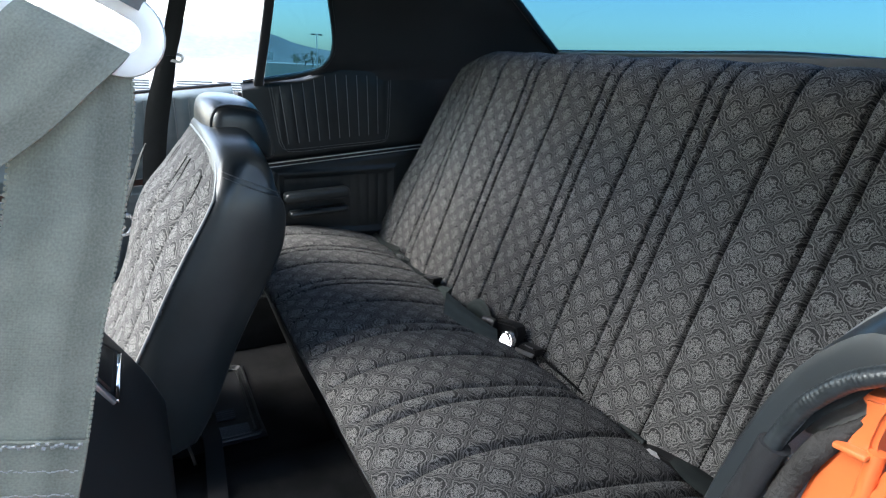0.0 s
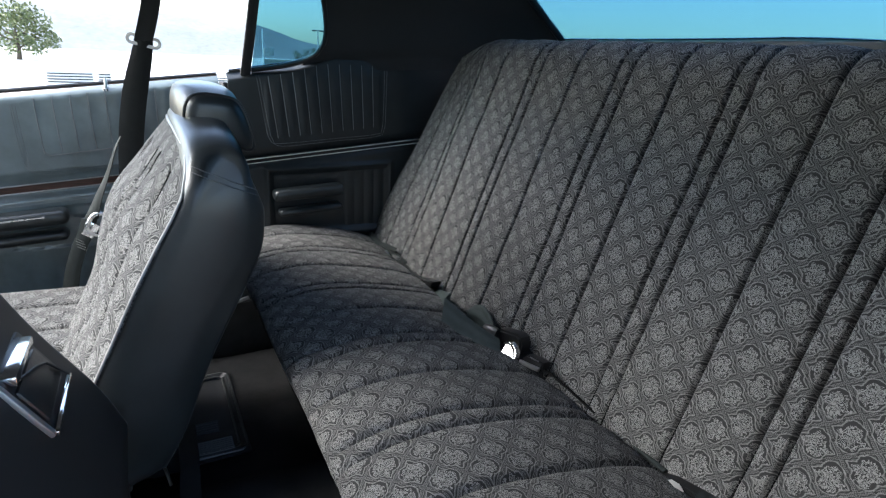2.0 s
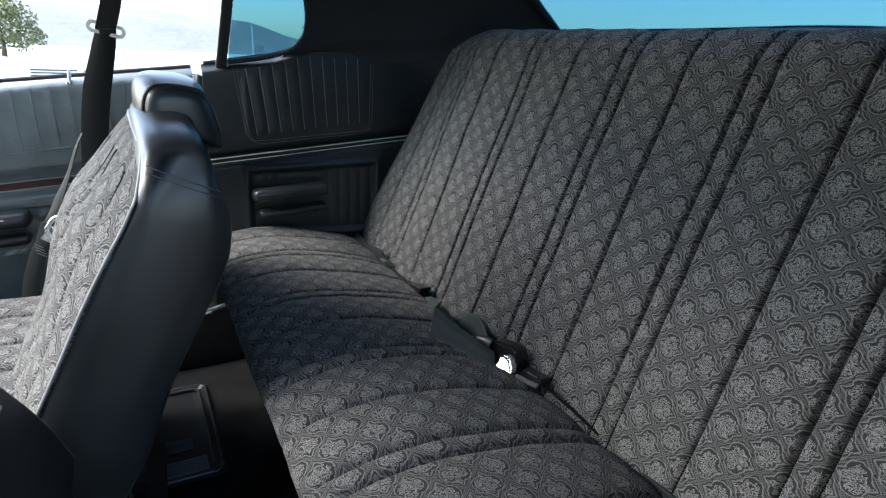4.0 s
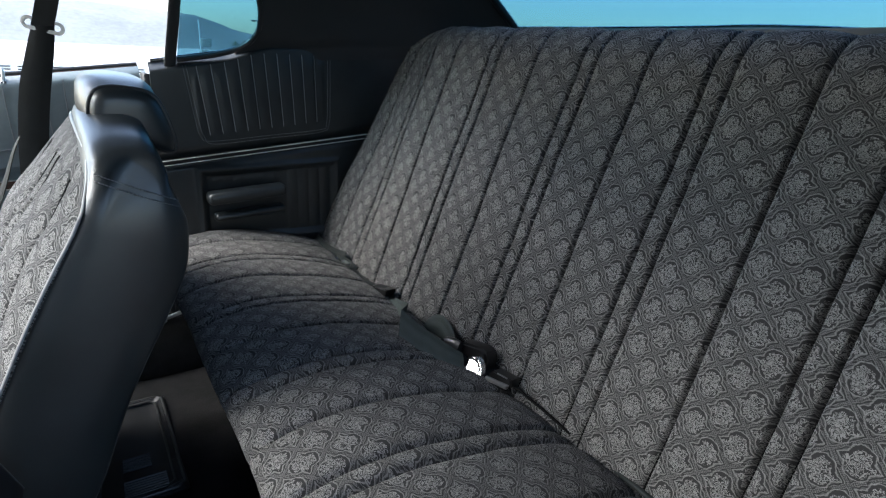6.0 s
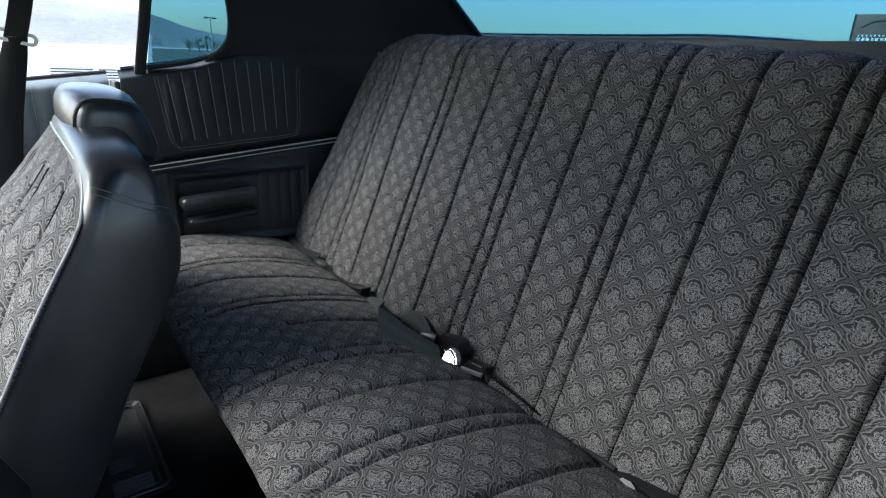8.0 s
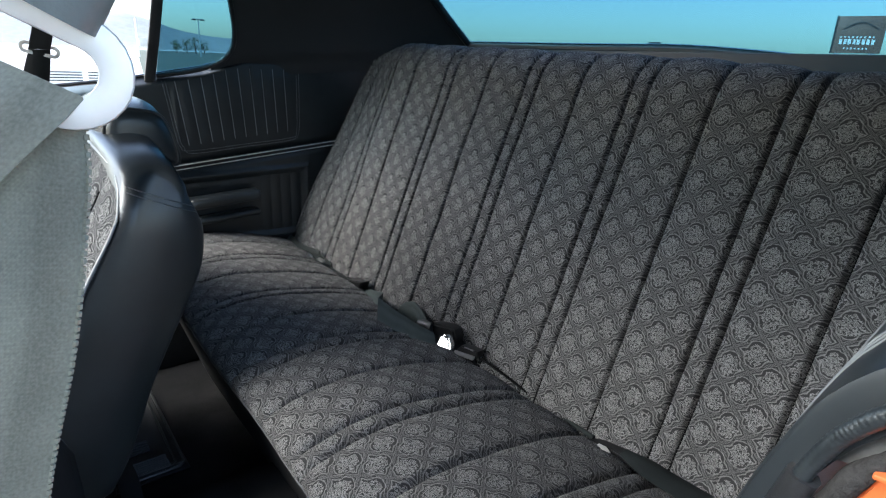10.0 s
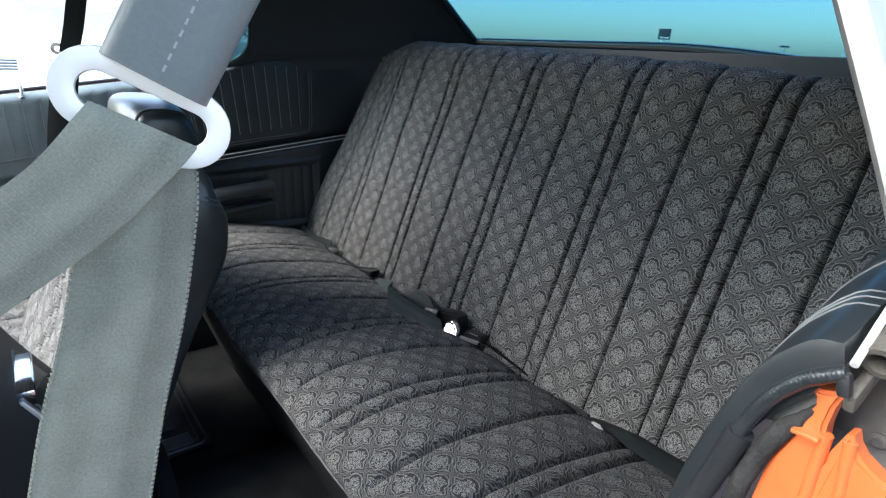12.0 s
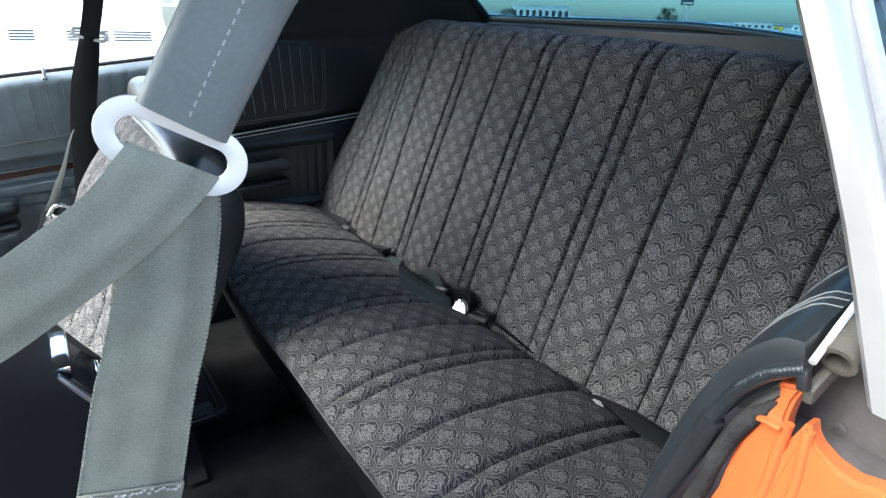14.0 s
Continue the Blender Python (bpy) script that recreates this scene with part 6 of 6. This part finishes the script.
def lap_belts():
    """Rear lap belts lying in the crease of the bench."""
    # far outboard strap with its bright tongue
    top = thing("lap_belt", (0.28, 0.53, 0.35), "dark lap belt end with a bright tongue in the seat crease", "seat belt", "rear lap belts")
    pts = smooth_line([Vector((0.300, 0.665, 0.340)), Vector((0.292, 0.640, 0.352)), Vector((0.285, 0.60, 0.352)), Vector((0.284, 0.55, 0.349)), Vector((0.288, 0.50, 0.348)), Vector((0.290, 0.45, 0.346)), Vector((0.296, 0.40, 0.338))], 5)
    part("strap", ribbon(pts, [(0.55, 0.1, 0.65)] * len(pts), 0.024, 0.0018, 0.002), BELT_DARK, top)
    part("strap_fold", ribbon(smooth_line([Vector((0.283, 0.53, 0.358)), Vector((0.287, 0.49, 0.362)), Vector((0.292, 0.45, 0.364))], 4), [(0.5, 0.1, 0.7)] * 9, 0.010, 0.0016), BELT_DARK, top, "grey folded edge of the strap")
    part("tongue", slab([(0.489, 0.353), (0.486, 0.348), (0.470, 0.346), (0.466, 0.349), (0.476, 0.353)], 0.272, 0.282), STEEL, top, "chrome tongue")
    part("clip", slab([(0.431, 0.358), (0.430, 0.354), (0.402, 0.355), (0.402, 0.359)], 0.274, 0.284), STEEL, top, "bright clip")
    # far centre belt: strap and black latch box
    top = thing("lap_belt", (0.29, 0.30, 0.34), "black latch with bright edges in the seat crease", "seat belt", "rear lap belts")
    pts = smooth_line([Vector((0.297, 0.43, 0.335)), Vector((0.287, 0.405, 0.338)), Vector((0.284, 0.36, 0.338)), Vector((0.284, 0.315, 0.338)), Vector((0.287, 0.29, 0.340))], 5)
    part("strap", ribbon(pts, [(0.6, 0.0, 0.6)] * len(pts), 0.022, 0.0018, 0.001), BELT_FAR, top, "black webbing")
    part("latch_box", slab([(0.3015, 0.333), (0.2224, 0.347), (0.2104, 0.366), (0.282, 0.350)], 0.279, 0.300, 0.002), BLACK_PLASTIC, top)
    part("face_plate", slab([(0.2945, 0.338), (0.2945, 0.332), (0.2132, 0.349), (0.2108, 0.357)], 0.2735, 0.2775, 0.001, 1.0), WHITE_METAL, top, "bright face plate")
    part("bright_line", slab([(0.2516, 0.3575), (0.2516, 0.3555), (0.2138, 0.3650), (0.2138, 0.3675)], 0.2775, 0.2785, 0.0), STEEL, top, "thin bright line")
    # centre belt: folded strap, loop, keeper, chrome buckle and its tongue
    top = thing("lap_belt", (0.28, 0.05, 0.36), "dark grey lap belt loop with a chrome push buckle", "seat belt", "rear lap belts")
    pts = smooth_line([Vector((0.292, 0.225, 0.340)), Vector((0.280, 0.180, 0.350)), Vector((0.262, 0.120, 0.368)), Vector((0.238, 0.060, 0.390)), Vector((0.214, 0.030, 0.3915))], 6)
    sd = [tuple(Vector((0.75, 0.35, 0.30)).lerp(Vector((0.45, 0.78, 0.34)), k)) for k in np.linspace(0, 1, len(pts))]
    part("tail_strap", ribbon(pts, sd, np.interp(np.linspace(0, 1, len(pts)), [0, 0.5, 1], [0.022, 0.034, 0.052]), 0.0018), BELT_TEAL, top, "grey webbing coming from the crease")
    pts = smooth_line([Vector((0.209, 0.026, 0.3905)), Vector((0.218, -0.002, 0.383)), Vector((0.232, -0.036, 0.375)), Vector((0.2445, -0.068, 0.369)), Vector((0.262, -0.085, 0.362))], 6)
    sd = [tuple(Vector((0.50, 0.78, 0.40)).lerp(Vector((0.50, 0.80, 0.05)), k)) for k in np.linspace(0, 1, len(pts))]
    part("strap", ribbon(pts, sd, np.interp(np.linspace(0, 1, len(pts)), [0, 0.8, 1], [0.062, 0.050, 0.042]), 0.0018, 0.001), BELT_TEAL, top, "grey webbing folded over")
    pts = smooth_line([Vector((0.296, 0.085, 0.336)), Vector((0.296, 0.060, 0.353)), Vector((0.294, 0.030, 0.362)), Vector((0.290, 0.000, 0.360)), Vector((0.284, -0.026, 0.352))], 6)
    part("loop", ribbon(pts, [(0.25, 0.25, 0.93)] * len(pts), np.interp(np.linspace(0, 1, len(pts)), [0, 0.5, 1], [0.030, 0.040, 0.034]), 0.0018, 0.003), BELT_TEAL, top, "grey webbing standing in a loop")
    ring = [[Vector((0.270 + 0.006 * t, -0.022 - 0.034 * t, 0.352 + 0.004 * t)) + Vector((0.010 * math.cos(a), 0.004 * math.cos(a), 0.021 * math.sin(a))) * (1 + 0.12 * math.sin(t * math.pi)) for a in np.linspace(0, math.tau, 16, endpoint=False)] for t in np.linspace(0, 1, 6)]
    part("keeper", loft(ring), RUBBER, top, "black keeper sleeve")
    part("buckle_body", slab([(-0.046, 0.368), (-0.052, 0.374), (-0.100, 0.386), (-0.112, 0.384), (-0.118, 0.372), (-0.112, 0.350), (-0.055, 0.345)], 0.281, 0.302, 0.004), BLACK_PLASTIC, top, "black buckle body")
    bk = part("buckle", slab([(-0.081, 0.3475), (-0.090, 0.359), (-0.0955, 0.368), (-0.104, 0.3765), (-0.112, 0.381), (-0.121, 0.3825), (-0.128, 0.380), (-0.132, 0.370), (-0.128, 0.358), (-0.112, 0.353), (-0.096, 0.348)], 0.262, 0.2735, 0.0030, 1.0), BUCKLE, top, "chrome push buckle")
    part("button", slab([(-0.0966, 0.3590), (-0.1142, 0.3640), (-0.1145, 0.3605), (-0.0968, 0.3555)], 0.2595, 0.2622, 0.0, 1.0), BLACK_PLASTIC, bk)
    part("hood", bead(smooth_line([(0.2615, -0.098, 0.372), (0.2605, -0.106, 0.378), (0.2605, -0.120, 0.3795), (0.2615, -0.127, 0.372)], 5), 0.0014, 6), BLACK_PLASTIC, bk)
    part("tongue_box", slab([(-0.117, 0.346), (-0.1755, 0.357), (-0.1775, 0.371), (-0.134, 0.364)], 0.282, 0.298, 0.002), BLACK_PLASTIC, top, "black latch box")
    part("face_plate", slab([(-0.1247, 0.3523), (-0.1254, 0.3455), (-0.178, 0.3577), (-0.1822, 0.3665)], 0.2735, 0.2778, 0.001, 0.45), SATIN, top, "bright face plate")
    part("bright_line", slab([(-0.150, 0.3702), (-0.150, 0.3682), (-0.1726, 0.3715), (-0.1726, 0.3735)], 0.2775, 0.2786, 0.0), STEEL, top, "thin bright line")
    part("tail", bead(smooth_line([(0.290, -0.176, 0.356), (0.291, -0.190, 0.357), (0.293, -0.2045, 0.354), (0.298, -0.2344, 0.348), (0.304, -0.28, 0.338)], 5), 0.0022, 8), THREAD_DARK, top)
    # near outboard belt
    top = thing("lap_belt", (0.30, -0.45, 0.34), "dark lap belt end with a bright tongue beside the side pad", "seat belt", "rear lap belts")
    part("tongue", slab([(-0.434, 0.347), (-0.432, 0.343), (-0.449, 0.341), (-0.454, 0.344), (-0.446, 0.349)], 0.272, 0.286, 0.001), WHITE_METAL, top, "chrome tongue")
    part("latch_box", slab([(-0.410, 0.335), (-0.432, 0.343), (-0.470, 0.349), (-0.492, 0.347), (-0.488, 0.336), (-0.44, 0.332)], 0.289, 0.308, 0.002), BLACK_PLASTIC, top)
    pts = smooth_line([Vector((0.302, -0.465, 0.346)), Vector((0.290, -0.50, 0.354)), Vector((0.285, -0.54, 0.358)), Vector((0.285, -0.585, 0.360)), Vector((0.288, -0.64, 0.360)), Vector((0.292, -0.685, 0.352))], 5)
    part("strap", ribbon(pts, [(0.94, 0.12, -0.12)] * len(pts), np.interp(np.linspace(0, 1, len(pts)), [0, 0.25, 1], [0.028, 0.044, 0.046]), 0.0018, 0.003), BELT_DARK, top, "grey webbing lying on the cushion")
    part("tail", bead([tuple(p) for p in smooth_line([(0.300, -0.415, 0.338), (0.305, -0.36, 0.335), (0.309, -0.30, 0.333)], 4)], 0.004, 8), BELT_DARK, top)


lap_belts()


# ---------------------------------------------------------------- floor details
def floor_mat():
    """Rubber mat with a raised border and ribs, behind the passenger seat."""
    top = thing("floor_mat", (-0.26, 0.36, 0.09), "black rubber floor mat with raised rim and ribs", "floor mat")

    def z_at(y):
        return FLOOR + 0.105 * math.exp(-(((y - CY) / 0.145) ** 4)) + 0.006 + 0.02 * max(0.0, (0.30 - y) / 0.13)

    x0, x1, y0, y1 = -0.47, -0.112, 0.185, 0.54
    xs, ys = np.linspace(x0, x1, 40), np.linspace(y0, y1, 50)
    P = np.zeros((40, 50, 3))
    for i, x in enumerate(xs):
        for j, y in enumerate(ys):
            e = min(x - x0, x1 - x, y - y0, y1 - y)
            P[i, j] = (x, y, z_at(y) + (0.012 * ridge(e - 0.012, 0.006)))
    part("mat", solid_grid(P, 0.006), RUBBER, top)
    # two raised beads, paler than the mat
    for d in (0.006, 0.020):
        rim = [(x0 + d, y0 + d), (x1 - d - 0.012, y0 + d), (x1 - d, y0 + d + 0.012), (x1 - d, y1 - d - 0.012), (x1 - d - 0.012, y1 - d), (x0 + d, y1 - d)]
        part("rim", bead([(x, y, z_at(y) + 0.0075) for x, y in rim], 0.0026, 8), VINYL_RIM, top, "paler raised rim")
    for k in range(7):
        y = y0 + 0.026 + k * 0.0085
        part("rib", bead([(x0 + 0.03, y, z_at(y) + 0.003), (x1 - 0.03, y, z_at(y) + 0.003)], 0.003, 6), RUBBER, top)
    for k in range(5):
        y = y0 + 0.12 + k * 0.0085
        part("rib", bead([(x0 + 0.03, y, z_at(y) + 0.002), (x1 - 0.05, y, z_at(y) + 0.002)], 0.0028, 6), RUBBER, top)


floor_mat()


def seat_anchor():
    top = thing("belt_anchor", (-0.24, 0.12, 0.13), "black belt stalk with a steel clip on the tunnel", "belt anchor")
    pts = smooth_line([Vector((-0.222, 0.27, 0.11)), Vector((-0.224, 0.18, 0.135)), Vector((-0.226, 0.08, 0.165)), Vector((-0.23, 0.0, 0.17)), Vector((-0.235, -0.08, 0.165))], 5)
    part("strap", ribbon(pts, [(1, 0, 0)] * len(pts), 0.030, 0.002), VINYL_MATT, top)
    part("bracket", block((0.05, 0.05, 0.04), 0.006, at=(-0.265, 0.17, 0.115)), DARK_PAINT, top)
    part("clip", bead([(-0.29, 0.15, 0.132), (-0.272, 0.148, 0.136)], 0.003, 8), CHROME, top)
    part("clip", bead([(-0.268, 0.14, 0.130), (-0.262, 0.12, 0.118), (-0.258, 0.112, 0.10)], 0.003, 8), STEEL, top)


seat_anchor()


def far_sill_plate():
    top = thing("sill_carpet", (-0.1, 0.62, 0.16), "black carpet over the far door sill", "carpet")
    part("binding", bead([(-0.42, 0.636, 0.203), (0.18, 0.636, 0.203)], 0.003, 8), RUBBER, top, "black bound edge")
    tab = part("sill_tab", block((0.052, 0.004, 0.010), 0.0015, at=(-0.066, 0.628, 0.209), turn=pose(0, 0, 0, 0, -14, 0)), STEEL, top, "small steel tab")
    part("tab_lip", block((0.018, 0.008, 0.005), 0.0015, at=(-0.088, 0.626, 0.199)), STEEL, tab)
    part("carpet_edge", block((0.62, 0.06, 0.16), 0.02, at=(-0.12, 0.665, 0.125)), CARPET, top)


far_sill_plate()
